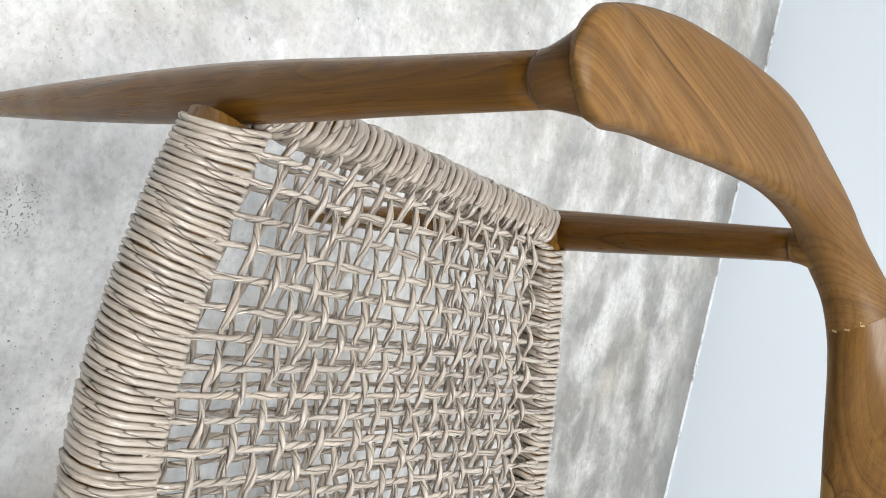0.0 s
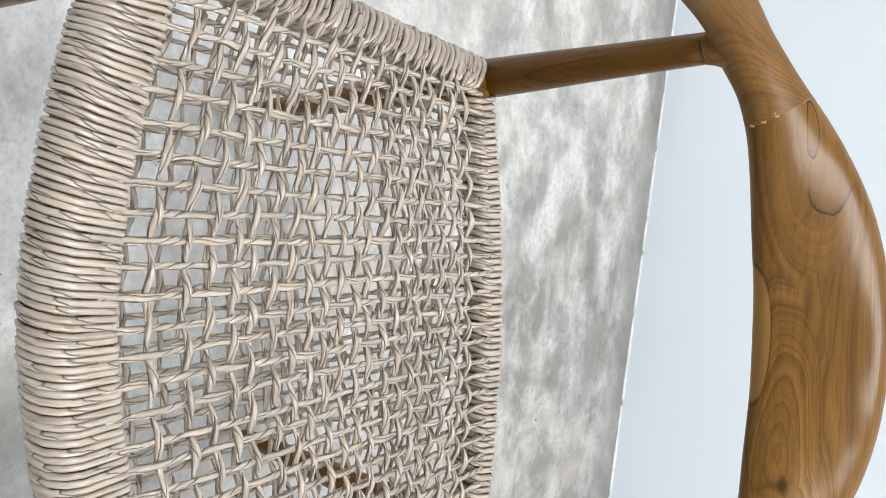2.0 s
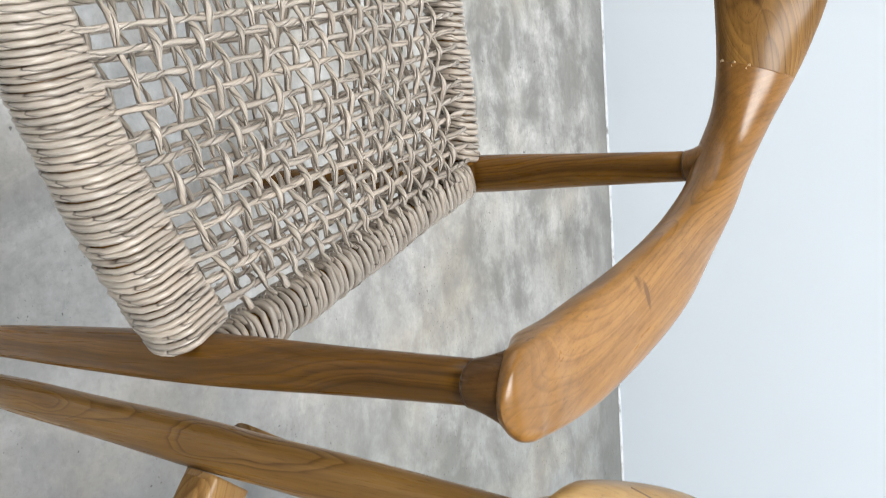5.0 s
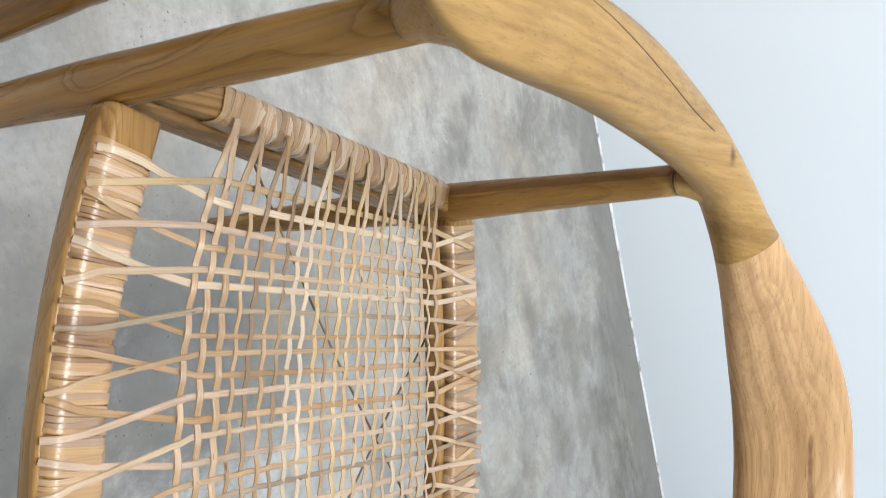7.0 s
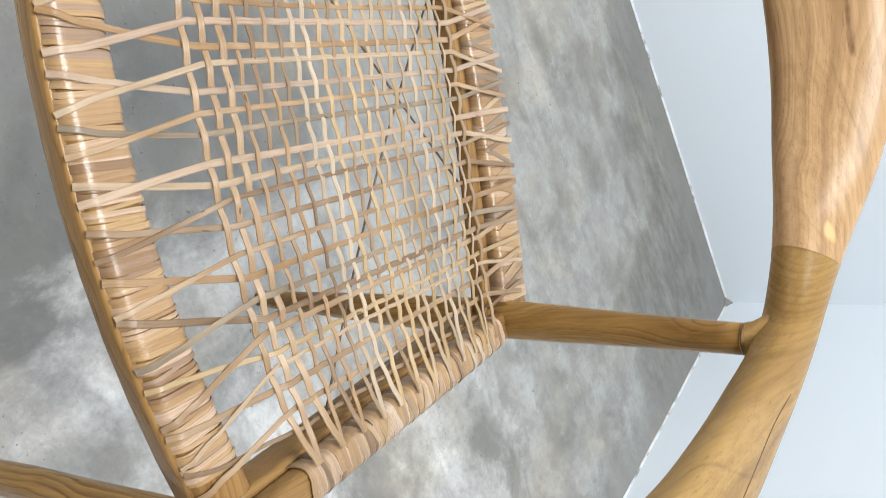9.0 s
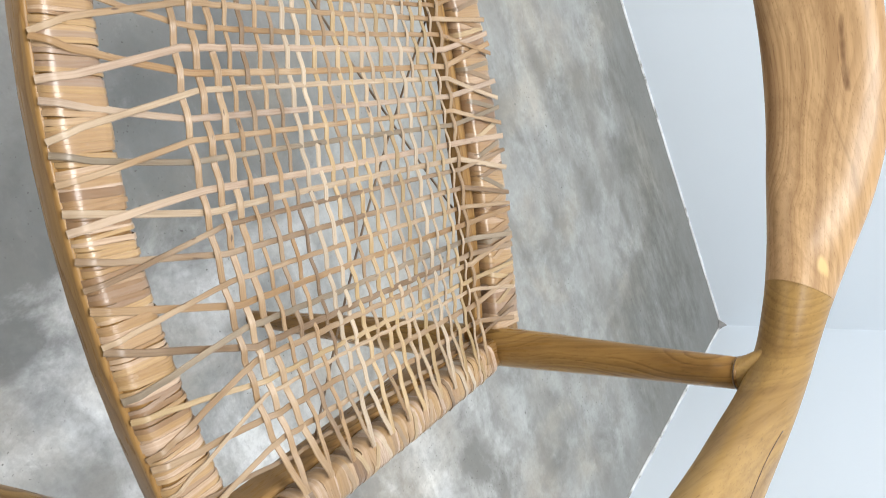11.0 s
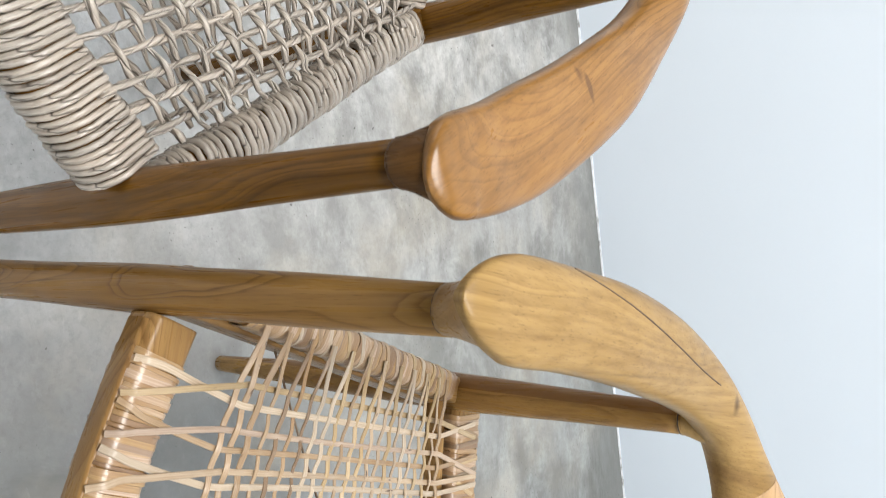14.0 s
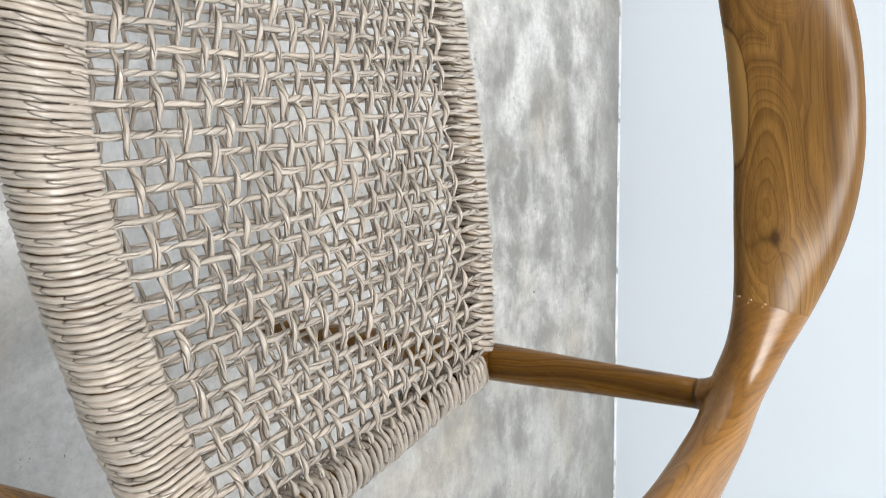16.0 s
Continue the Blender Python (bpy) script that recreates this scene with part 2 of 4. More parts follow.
def cord_material(name, along, slant, dark):
    """Twisted grey-beige synthetic ribbon: slanting creases with their shade painted in, fibre lines, tone drifting
    from strand to strand.
    """
    n = Nodes(name)
    uv = n.add("UVMap").outputs[0]
    chance = n.add("ObjectInfo").outputs["Random"]
    away = n.add("CombineXYZ", X=n.math("MULTIPLY", chance, 7.0), Y=n.math("MULTIPLY", chance, 3.0)).outputs[0]
    own = n.add("VectorMath", i0=uv, i1=away).outputs[0]
    fibre = n.noise(n.mapped(own, (50, 900, 1), (0, 0, 10)), 1.0, 3, 0.6)
    at = n.add("SeparateXYZ", Vector=own)
    wobble = n.math("MULTIPLY", n.noise(n.mapped(own, (60, 120, 1)), 1.0, 2), 0.5)
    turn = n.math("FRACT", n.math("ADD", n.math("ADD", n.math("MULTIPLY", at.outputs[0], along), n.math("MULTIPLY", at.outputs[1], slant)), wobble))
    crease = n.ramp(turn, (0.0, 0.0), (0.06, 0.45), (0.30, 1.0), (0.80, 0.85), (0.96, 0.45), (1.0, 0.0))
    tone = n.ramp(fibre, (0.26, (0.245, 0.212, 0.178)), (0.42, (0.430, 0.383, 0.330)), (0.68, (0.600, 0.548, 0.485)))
    # shade in the creases, painted near black into the cord colour
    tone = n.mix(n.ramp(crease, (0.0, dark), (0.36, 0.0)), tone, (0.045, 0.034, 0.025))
    tint = n.ramp(chance, (0.0, (0.78, 0.75, 0.72)), (0.4, (1.0, 0.98, 0.95)), (0.8, (1.05, 1.0, 0.95)), (1.0, (0.88, 0.87, 0.86)))
    tone = n.mix(1.0, tone, tint, "MULTIPLY")
    drift = n.noise(n.add("TexCoord").outputs["Object"], 14.0, 2)
    tone = n.mix(n.ramp(drift, (0.35, 0.3), (0.65, 0.0)), tone, (0.26, 0.215, 0.17))
    return n.done(tone, 0.31, n.bump(n.math("ADD", n.math("MULTIPLY", fibre, 0.3), crease), 1.0, 0.0018), Specular_IOR_Level=0.85)


def cane_material(name, tone):
    """Split rattan of one tone: glossy skin, fibre lines, slow drift along the strip and dark nodes; each strip a little lighter or darker."""
    n = Nodes(name + "_cane")
    uv = n.add("UVMap").outputs[0]
    chance = n.add("ObjectInfo").outputs["Random"]
    own = n.add("VectorMath", i0=uv, i1=n.add("CombineXYZ", X=n.math("MULTIPLY", chance, 9.0), Y=n.math("MULTIPLY", chance, 5.0)).outputs[0]).outputs[0]
    base = n.mix(1.0, tone, n.ramp(chance, (0.0, (0.84, 0.83, 0.82)), (0.5, (1.0, 1.0, 1.0)), (1.0, (1.10, 1.07, 1.03))), "MULTIPLY")
    fibre = n.noise(n.mapped(own, (22, 1100, 1)), 1.0, 3, 0.6)
    base = n.mix(n.ramp(fibre, (0.3, 0.75), (0.60, 0.0)), base, tuple(c * k for c, k in zip(tone, (0.62, 0.52, 0.42))))
    drift = n.noise(n.mapped(own, (11, 30, 1)), 1.0, 2)
    base = n.mix(n.ramp(drift, (0.45, 0.0), (0.7, 0.4)), base, (0.60, 0.465, 0.32))
    base = n.mix(n.ramp(drift, (0.30, 0.45), (0.45, 0.0)), base, tuple(c * 0.68 for c in tone))
    spot = n.ramp(n.noise(n.mapped(own, (60, 200, 1)), 1.0, 1), (0.73, 0.0), (0.77, 0.9))
    base = n.mix(spot, base, (0.085, 0.050, 0.030))
    return n.done(base, 0.34, n.bump(fibre, 0.5, 0.0008), Specular_IOR_Level=0.65)


def cane_wrap_material():
    """Cane strips side by side on a rail: tones change slowly along the rail, a little from strip to strip."""
    n = Nodes("wrapped_cane")
    uv = n.add("UVMap").outputs[0]
    info = n.add("ObjectInfo")
    run = n.ramp(n.noise(info.outputs["Location"], 26.0, 2, 0.6), (0.34, 0.0), (0.66, 1.0))
    pick = n.math("ADD", n.math("MULTIPLY", run, 0.62), n.math("MULTIPLY", info.outputs["Random"], 0.38))
    tone = n.ramp(pick, (0.14, (0.19, 0.112, 0.060)), (0.28, (0.36, 0.222, 0.108)), (0.40, (0.42, 0.268, 0.128)), (0.50, (0.60, 0.455, 0.345)), (0.58, (0.47, 0.310, 0.145)), (0.68, (0.39, 0.242, 0.102)), (0.78, (0.33, 0.238, 0.175)), (0.88, (0.25, 0.150, 0.075)))
    fibre = n.noise(n.mapped(uv, (18, 900, 1)), 1.0, 3, 0.6)
    tone = n.mix(n.ramp(fibre, (0.3, 0.7), (0.58, 0.0)), tone, (0.270, 0.150, 0.075))
    spot = n.ramp(n.noise(n.mapped(uv, (50, 200, 1), shift=(0, 3, 0)), 1.0, 1), (0.73, 0.0), (0.77, 0.8))
    tone = n.mix(spot, tone, (0.103, 0.057, 0.030))
    return n.done(tone, 0.32, n.bump(fibre, 0.5, 0.0010), Coat_Weight=0.35, Coat_Roughness=0.16)


def concrete_material():
    """Power-trowelled cement floor: pale to the west and dull to the east, the cane chair's shade painted in, soft
    clouds, trowel drags along the wall, brown-grey stains, pits and specks.
    """
    n = Nodes("polished_cement")
    place = n.add("TexCoord").outputs["Object"]
    where = n.add("SeparateXYZ", Vector=place)
    x, y = where.outputs[0], where.outputs[1]
    cloud = n.noise(place, 2.6, 6, 0.62, 0.5)
    patch = n.noise(n.mapped(place, (6.5, 5, 1), (0, 0, 30)), 1.0, 8, 0.68, 0.5)
    drag = n.noise(n.mapped(place, (4.5, 13, 1), (0, 0, 3)), 1.0, 6, 0.60, 0.1)
    blot = n.noise(n.mapped(place, (7, 10, 1), (0, 0, -6), (3.1, 0.4, 0)), 1.0, 8, 0.68, 0.25)
    mottle = n.noise(place, 19.0, 6, 0.66, 0.2)
    fine = n.noise(n.mapped(place, (34, 60, 1), (0, 0, 20)), 1.0, 6, 0.72, 0.3)
    grit = n.noise(place, 95.0, 4, 0.72)
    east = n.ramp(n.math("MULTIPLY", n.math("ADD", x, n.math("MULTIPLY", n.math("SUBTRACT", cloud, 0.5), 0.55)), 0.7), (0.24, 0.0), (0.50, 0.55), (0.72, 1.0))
    # the dark middle stops paint the cane seat's shade into the floor colour
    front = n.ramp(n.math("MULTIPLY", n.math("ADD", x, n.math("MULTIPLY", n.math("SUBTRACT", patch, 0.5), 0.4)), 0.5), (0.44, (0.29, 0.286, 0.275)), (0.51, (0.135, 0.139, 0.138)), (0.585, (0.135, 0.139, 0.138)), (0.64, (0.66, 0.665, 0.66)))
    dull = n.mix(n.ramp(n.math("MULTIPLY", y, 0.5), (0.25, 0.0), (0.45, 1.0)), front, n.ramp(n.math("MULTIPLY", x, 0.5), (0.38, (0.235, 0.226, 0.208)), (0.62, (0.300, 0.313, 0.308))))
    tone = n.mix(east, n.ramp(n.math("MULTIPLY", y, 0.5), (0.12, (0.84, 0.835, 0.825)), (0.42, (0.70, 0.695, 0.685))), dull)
    tone = n.mix(n.ramp(cloud, (0.34, 0.45), (0.52, 0.0)), tone, (0.27, 0.28, 0.278))
    tone = n.mix(n.ramp(cloud, (0.50, 0.0), (0.68, 0.5)), tone, (1.22, 1.22, 1.21), "MULTIPLY")
    tone = n.mix(n.ramp(patch, (0.50, 0.0), (0.64, 0.8)), tone, (1.26, 1.26, 1.25), "MULTIPLY")
    tone = n.mix(n.ramp(patch, (0.36, 0.5), (0.46, 0.0)), tone, (0.25, 0.255, 0.25))
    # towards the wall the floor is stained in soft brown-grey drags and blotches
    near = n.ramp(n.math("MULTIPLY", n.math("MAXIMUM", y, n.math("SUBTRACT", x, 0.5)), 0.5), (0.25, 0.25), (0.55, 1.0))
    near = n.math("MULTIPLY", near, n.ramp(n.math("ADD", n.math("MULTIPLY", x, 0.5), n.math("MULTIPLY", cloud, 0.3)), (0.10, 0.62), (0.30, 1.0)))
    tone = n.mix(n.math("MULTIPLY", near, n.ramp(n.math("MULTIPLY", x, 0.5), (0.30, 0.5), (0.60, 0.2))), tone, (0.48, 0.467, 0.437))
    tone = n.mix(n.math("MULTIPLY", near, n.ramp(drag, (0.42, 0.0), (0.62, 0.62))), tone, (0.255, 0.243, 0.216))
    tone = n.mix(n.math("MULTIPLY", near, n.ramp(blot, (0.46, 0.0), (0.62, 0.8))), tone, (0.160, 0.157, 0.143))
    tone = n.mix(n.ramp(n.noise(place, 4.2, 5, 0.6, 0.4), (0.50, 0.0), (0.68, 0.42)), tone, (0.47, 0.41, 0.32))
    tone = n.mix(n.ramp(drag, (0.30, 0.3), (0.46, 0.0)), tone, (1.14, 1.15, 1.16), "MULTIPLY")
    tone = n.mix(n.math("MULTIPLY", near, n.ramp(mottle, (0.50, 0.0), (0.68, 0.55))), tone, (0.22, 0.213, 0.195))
    tone = n.mix(n.ramp(mottle, (0.34, 0.5), (0.48, 0.0)), tone, (1.18, 1.18, 1.17), "MULTIPLY")
    # single stains: x, y, half length, half width, strength
    stir = n.add("VectorMath", i0=n.add("TexNoise", Vector=place, Scale=22.0, Detail=4.0, Roughness=0.65).outputs[1], i1=(-0.5, -0.5, -0.5))
    stir2 = n.add("VectorMath", i0=stir.outputs[0], i1=(1.5, 1.5, 0.0))
    stir2.operation = "MULTIPLY"
    for sx, sy, long, wide, strength in ((0.332, 1.296, 0.055, 0.022, 0.62), (0.19, 1.454, 0.10, 0.035, 0.5), (0.122, 1.354, 0.07, 0.05, 0.4), (0.37, 1.515, 0.15, 0.06, 0.5), (0.437, 1.356, 0.05, 0.05, 0.4),
                                         (0.435, 1.19, 0.04, 0.018, 0.6), (0.067, 1.118, 0.03, 0.02, 0.5), (1.625, 1.482, 0.06, 0.045, 0.6), (1.325, 1.28, 0.06, 0.03, 0.5), (1.725, 1.407, 0.06, 0.016, 0.65), (1.60, 1.30, 0.08, 0.05, 0.4)):
        off = n.add("VectorMath", i0=n.mapped(n.add("VectorMath", i0=place, i1=(-sx, -sy, 0.0)).outputs[0], (1 / long, 1 / wide, 0)), i1=stir2.outputs[0])
        away = n.add("VectorMath", i0=off.outputs[0])
        away.operation = "LENGTH"
        tone = n.mix(n.ramp(n.math("MULTIPLY", away.outputs["Value"], 0.5), (0.2, strength * 1.25), (0.58, 0.0)), tone, (0.165, 0.160, 0.142))
    # a darker strip with a ragged edge along the wall that widens to the whole corner
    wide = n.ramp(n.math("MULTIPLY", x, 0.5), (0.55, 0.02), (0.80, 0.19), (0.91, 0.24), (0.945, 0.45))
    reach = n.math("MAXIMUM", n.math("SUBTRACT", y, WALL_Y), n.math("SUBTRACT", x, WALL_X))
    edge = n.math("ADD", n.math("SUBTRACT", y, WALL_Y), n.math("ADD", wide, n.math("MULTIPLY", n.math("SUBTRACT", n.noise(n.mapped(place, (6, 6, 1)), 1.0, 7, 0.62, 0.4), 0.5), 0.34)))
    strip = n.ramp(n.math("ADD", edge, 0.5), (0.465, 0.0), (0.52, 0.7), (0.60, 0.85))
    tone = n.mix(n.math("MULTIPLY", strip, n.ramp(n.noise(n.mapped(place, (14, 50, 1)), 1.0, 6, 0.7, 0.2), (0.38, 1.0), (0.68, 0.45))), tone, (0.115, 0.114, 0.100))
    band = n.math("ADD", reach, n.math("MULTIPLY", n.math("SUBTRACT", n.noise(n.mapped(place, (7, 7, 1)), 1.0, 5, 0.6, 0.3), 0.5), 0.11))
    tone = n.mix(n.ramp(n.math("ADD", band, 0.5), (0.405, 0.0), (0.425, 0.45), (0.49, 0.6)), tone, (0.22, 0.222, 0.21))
    tone = n.mix(n.ramp(fine, (0.56, 0.0), (0.70, 0.7)), tone, (1.22, 1.22, 1.22), "MULTIPLY")
    tone = n.mix(n.ramp(fine, (0.30, 0.4), (0.43, 0.0)), tone, (0.24, 0.235, 0.22))
    tone = n.mix(n.ramp(grit, (0.46, 0.0), (0.74, 0.35)), tone, (0.22, 0.215, 0.20))
    zone = n.ramp(n.noise(place, 5.1, 3, 0.5), (0.50, 0.0), (0.60, 1.0))
    speck = n.ramp(n.noise(place, 230.0, 1), (0.70, 0.0), (0.74, 0.8))
    tone = n.mix(n.math("MULTIPLY", speck, zone), tone, (0.06, 0.055, 0.045))
    # a patch of dark spatter before the brown chair
    spatter = n.add("VectorMath", i0=place, i1=(-0.268, -0.246, 0.0))
    away = n.add("VectorMath", i0=n.mapped(spatter.outputs[0], (1.0, 1.5, 1.0), (0, 0, 15)))
    away.operation = "LENGTH"
    dots = n.ramp(n.noise(place, 310.0, 1), (0.60, 0.0), (0.64, 0.8))
    tone = n.mix(n.math("MULTIPLY", dots, n.ramp(away.outputs["Value"], (0.015, 1.0), (0.045, 0.0))), tone, (0.07, 0.065, 0.055))
    pit = n.ramp(n.noise(place, 75.0, 2), (0.735, 0.0), (0.76, 0.8))
    tone = n.mix(pit, tone, (0.10, 0.095, 0.085))
    tone = n.mix(1.0, tone, (0.84, 0.835, 0.825), "DARKEN")
    rough = n.ramp(patch, (0.3, 0.32), (0.7, 0.55))
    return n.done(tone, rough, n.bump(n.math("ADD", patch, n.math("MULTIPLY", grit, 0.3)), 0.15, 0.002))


def plaster_material(name, colour):
    n = Nodes(name)
    place = n.add("TexCoord").outputs["Object"]
    broad = n.noise(place, 1.4, 3)
    roller = n.noise(place, 160.0, 3, 0.6)
    tone = n.mix(n.math("MULTIPLY", broad, 0.25), colour, tuple(c * 0.93 for c in colour))
    return n.done(tone, 0.6, n.bump(n.math("ADD", roller, n.math("MULTIPLY", n.noise(place, 9.0, 2), 2.0)), 0.08, 0.002))


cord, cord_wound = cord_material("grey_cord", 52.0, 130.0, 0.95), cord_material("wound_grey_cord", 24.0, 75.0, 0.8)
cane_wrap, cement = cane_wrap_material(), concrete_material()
CANES = {key: cane_material(name, tone) for key, name, tone in (
    ("w", "whitish", (0.535, 0.439, 0.329)), ("c", "cream", (0.450, 0.341, 0.230)), ("y", "straw", (0.445, 0.320, 0.164)), ("t", "tan", (0.355, 0.237, 0.130)),
    ("o", "honey", (0.345, 0.211, 0.097)), ("p", "rosy", (0.420, 0.314, 0.235)), ("g", "greyish", (0.270, 0.214, 0.146)), ("b", "brown", (0.225, 0.144, 0.078)), ("d", "dark", (0.145, 0.088, 0.047)))}
smear_nodes = Nodes("mortar_smear")
smear_place = smear_nodes.add("TexCoord").outputs["Object"]
smear = smear_nodes.done(smear_nodes.ramp(smear_nodes.noise(smear_place, 28.0, 5, 0.7), (0.36, (0.30, 0.30, 0.29)), (0.46, (0.66, 0.67, 0.68)), (0.6, (0.78, 0.80, 0.82))), 0.8,
                         smear_nodes.bump(smear_nodes.noise(smear_place, 120.0, 4, 0.7), 0.5, 0.003))
plaster = plaster_material("white_wall_paint", (0.820, 0.892, 0.962))
# unseen ceiling, its grey picked to weaken bounced light
ceiling_paint = plaster_material("low_bounce_ceiling_grey", (0.32, 0.32, 0.31))
# dark tone of the added south wall, so that little light bounces back
low_bounce_paint = plaster_material("low_bounce_dark_grey", (0.12, 0.12, 0.117))
bare_plaster = plaster_material("bare_cement_plaster", (0.25, 0.245, 0.235))


# ---------------------------------------------------------------- mesh helpers
def mesh_from(name, verts, faces, material, uvs=None, smooth=True, crisp=0):
    me = bpy.data.meshes.new(name)
    me.from_pydata([tuple(v) for v in verts], [], faces)
    bm = bmesh.new()
    bm.from_mesh(me)
    bmesh.ops.recalc_face_normals(bm, faces=bm.faces)
    if uvs is not None:
        layer = bm.loops.layers.uv.new("UVMap")
        bm.verts.ensure_lookup_table()
        for face in bm.faces:
            for loop in face.loops:
                loop[layer].uv = uvs[loop.vert.index]
    bm.to_mesh(me)
    bm.free()
    if smooth:
        me.polygons.foreach_set("use_smooth", [True] * len(me.polygons))
    me.materials.append(material)
    if crisp:
        me.set_sharp_from_angle(angle=radians(crisp))
    return me


def part(name, me, parent=None, label="", m=None):
    ob = new(name, me)
    if parent is not None:
        ob.parent = parent
    if m is not None:
        ob.matrix_basis = m
    return tagged(ob, label)


def loft(rings, closed=False, cap=(True, True)):
    """Vertices, faces and lengthwise uvs of a skin over rings of equally many points."""
    count, verts, faces, uvs = len(rings[0]), [], [], []
    length = 0.0
    for r, ring in enumerate(rings):
        if r:
            length += (sum(ring, Vector()) / count - sum(rings[r - 1], Vector()) / count).length
        girth = (ring[0] - ring[count // 2]).length * 1.6
        for k, v in enumerate(ring):
            verts.append(v)
            uvs.append((length, girth * abs(2 * k / count - 1)))
    last = len(rings) if closed else len(rings) - 1
    for r in range(last):
        a, b = r * count, (r + 1) % len(rings) * count
        for k in range(count):
            q = (k + 1) % count
            faces.append((a + k, a + q, b + q, b + k))
    if cap[0] and not closed:
        faces.append(tuple(range(count)))
    if cap[1] and not closed:
        faces.append(tuple(range(len(verts) - count, len(verts))))
    return verts, faces, uvs


def smooth_path(stations, steps):
    """Catmull-Rom through rows of numbers, steps between two rows."""
    rows = np.array(stations, float)
    ext = np.vstack([2 * rows[0] - rows[1], rows, 2 * rows[-1] - rows[-2]])
    out = []
    for i in range(1, len(ext) - 2):
        p0, p1, p2, p3 = ext[i - 1 : i + 3]
        for k in range(steps):
            t = k / steps
            out.append(0.5 * (2 * p1 + (p2 - p0) * t + (2 * p0 - 5 * p1 + 4 * p2 - p3) * t * t + (3 * p1 - p0 - 3 * p2 + p3) * t ** 3))
    out.append(rows[-1])
    return np.array(out)


def oval(centre, wide, thick, a, b, power=2.0, count=20):
    ring = []
    for k in range(count):
        c, s = math.cos(2 * math.pi * k / count), math.sin(2 * math.pi * k / count)
        ring.append(centre + wide * (a * math.copysign(abs(c) ** (2 / power), c)) + thick * (b * math.copysign(abs(s) ** (2 / power), s)))
    return ring


def round_box(w, h, r, steps=4):
    """Points of a rounded rectangle, w by h, in order; r: one radius, or those of the inner top, outer top, outer bottom and inner bottom corners."""
    pts, radii = [], r if isinstance(r, tuple) else (r,) * 4
    for sy, sz, start, q in ((1, 1, 0, radii[0]), (-1, 1, 90, radii[1]), (-1, -1, 180, radii[2]), (1, -1, 270, radii[3])):
        for k in range(steps + 1):
            a = radians(start + 90 * k / steps)
            pts.append((sy * (w / 2 - q) + q * math.cos(a), sz * (h / 2 - q) + q * math.sin(a)))
    return pts


def box_mesh(name, lo, hi, material, bevel=0.0):
    bm = bmesh.new()
    bmesh.ops.create_cube(bm, size=1.0)
    for v in bm.verts:
        v.co = Vector([lo[i] if v.co[i] < 0 else hi[i] for i in range(3)])
    if bevel:
        bmesh.ops.bevel(bm, geom=bm.edges[:], offset=bevel, segments=2, affect="EDGES", profile=0.5)
    me = bpy.data.meshes.new(name)
    bm.to_mesh(me)
    bm.free()
    me.materials.append(material)
    return me


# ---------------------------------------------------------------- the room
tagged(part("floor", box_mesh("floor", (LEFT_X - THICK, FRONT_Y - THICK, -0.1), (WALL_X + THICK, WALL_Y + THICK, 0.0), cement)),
       "grey trowelled cement floor with clouds, stains and painted chair shade", "floor", kind="structure")
tagged(part("wall_north", box_mesh("wall_north", (LEFT_X - THICK, WALL_Y, 0.0), (WALL_X + THICK, WALL_Y + THICK, HIGH), plaster)),
       "cool white painted plaster wall behind the chairs", "wall", kind="structure")
tagged(part("wall_east", box_mesh("wall_east", (WALL_X, FRONT_Y - THICK, 0.0), (WALL_X + THICK, WALL_Y, HIGH), plaster)),
       "cool white painted plaster wall meeting the corner", "wall", kind="structure")


def wall_with_opening(name, lo, hi, along, a, b, z0, z1, material):
    """A wall slab between lo and hi whose opening runs from a to b along x (0) or y (1) and from z0 to z1."""
    bm = bmesh.new()
    blocks = [(lo[along], a, 0.0, HIGH), (b, hi[along], 0.0, HIGH), (a, b, z1, HIGH)] + ([(a, b, 0.0, z0)] if z0 > 0 else [])
    for p, q, s, t in blocks:
        made = bmesh.ops.create_cube(bm, size=1.0)["verts"]
        low, top = list(lo), list(hi)
        low[along], top[along], low[2], top[2] = p, q, s, t
        for v in made:
            v.co = Vector([low[i] if v.co[i] < 0 else top[i] for i in range(3)])
    me = bpy.data.meshes.new(name)
    bm.to_mesh(me)
    bm.free()
    me.materials.append(material)
    return part(name, me)


# unseen west wall, added in grey to weaken the light bounced round the room
tagged(wall_with_opening("wall_west", (LEFT_X - THICK, FRONT_Y - THICK, 0), (LEFT_X, WALL_Y, HIGH), 1, -1.5, 1.1, 0.0, 2.3, bare_plaster),
       "unseen grey wall with a wide doorway for the west light", "wall", kind="structure")
# unseen wall added close behind the camera to cut light from the front
tagged(part("unseen_south_wall", box_mesh("unseen_south_wall", (LEFT_X, FRONT_Y - THICK, 0.0), (WALL_X, FRONT_Y, HIGH), low_bounce_paint)),
       "unseen dark wall that keeps light off the chairs' fronts", "wall", kind="structure")


def ceiling_with_opening(x0, x1, y0, y1):
    bm = bmesh.new()
    ends = (LEFT_X - THICK, WALL_X + THICK, FRONT_Y - THICK, WALL_Y + THICK)
    for a, b, c, d in ((ends[0], x0, ends[2], ends[3]), (x1, ends[1], ends[2], ends[3]), (x0, x1, ends[2], y0), (x0, x1, y1, ends[3])):
        for v in bmesh.ops.create_cube(bm, size=1.0)["verts"]:
            v.co = Vector((a if v.co.x < 0 else b, c if v.co.y < 0 else d, HIGH if v.co.z < 0 else HIGH + 0.1))
    me = bpy.data.meshes.new("ceiling")
    bm.to_mesh(me)
    bm.free()
    me.materials.append(ceiling_paint)
    return part("ceiling", me)


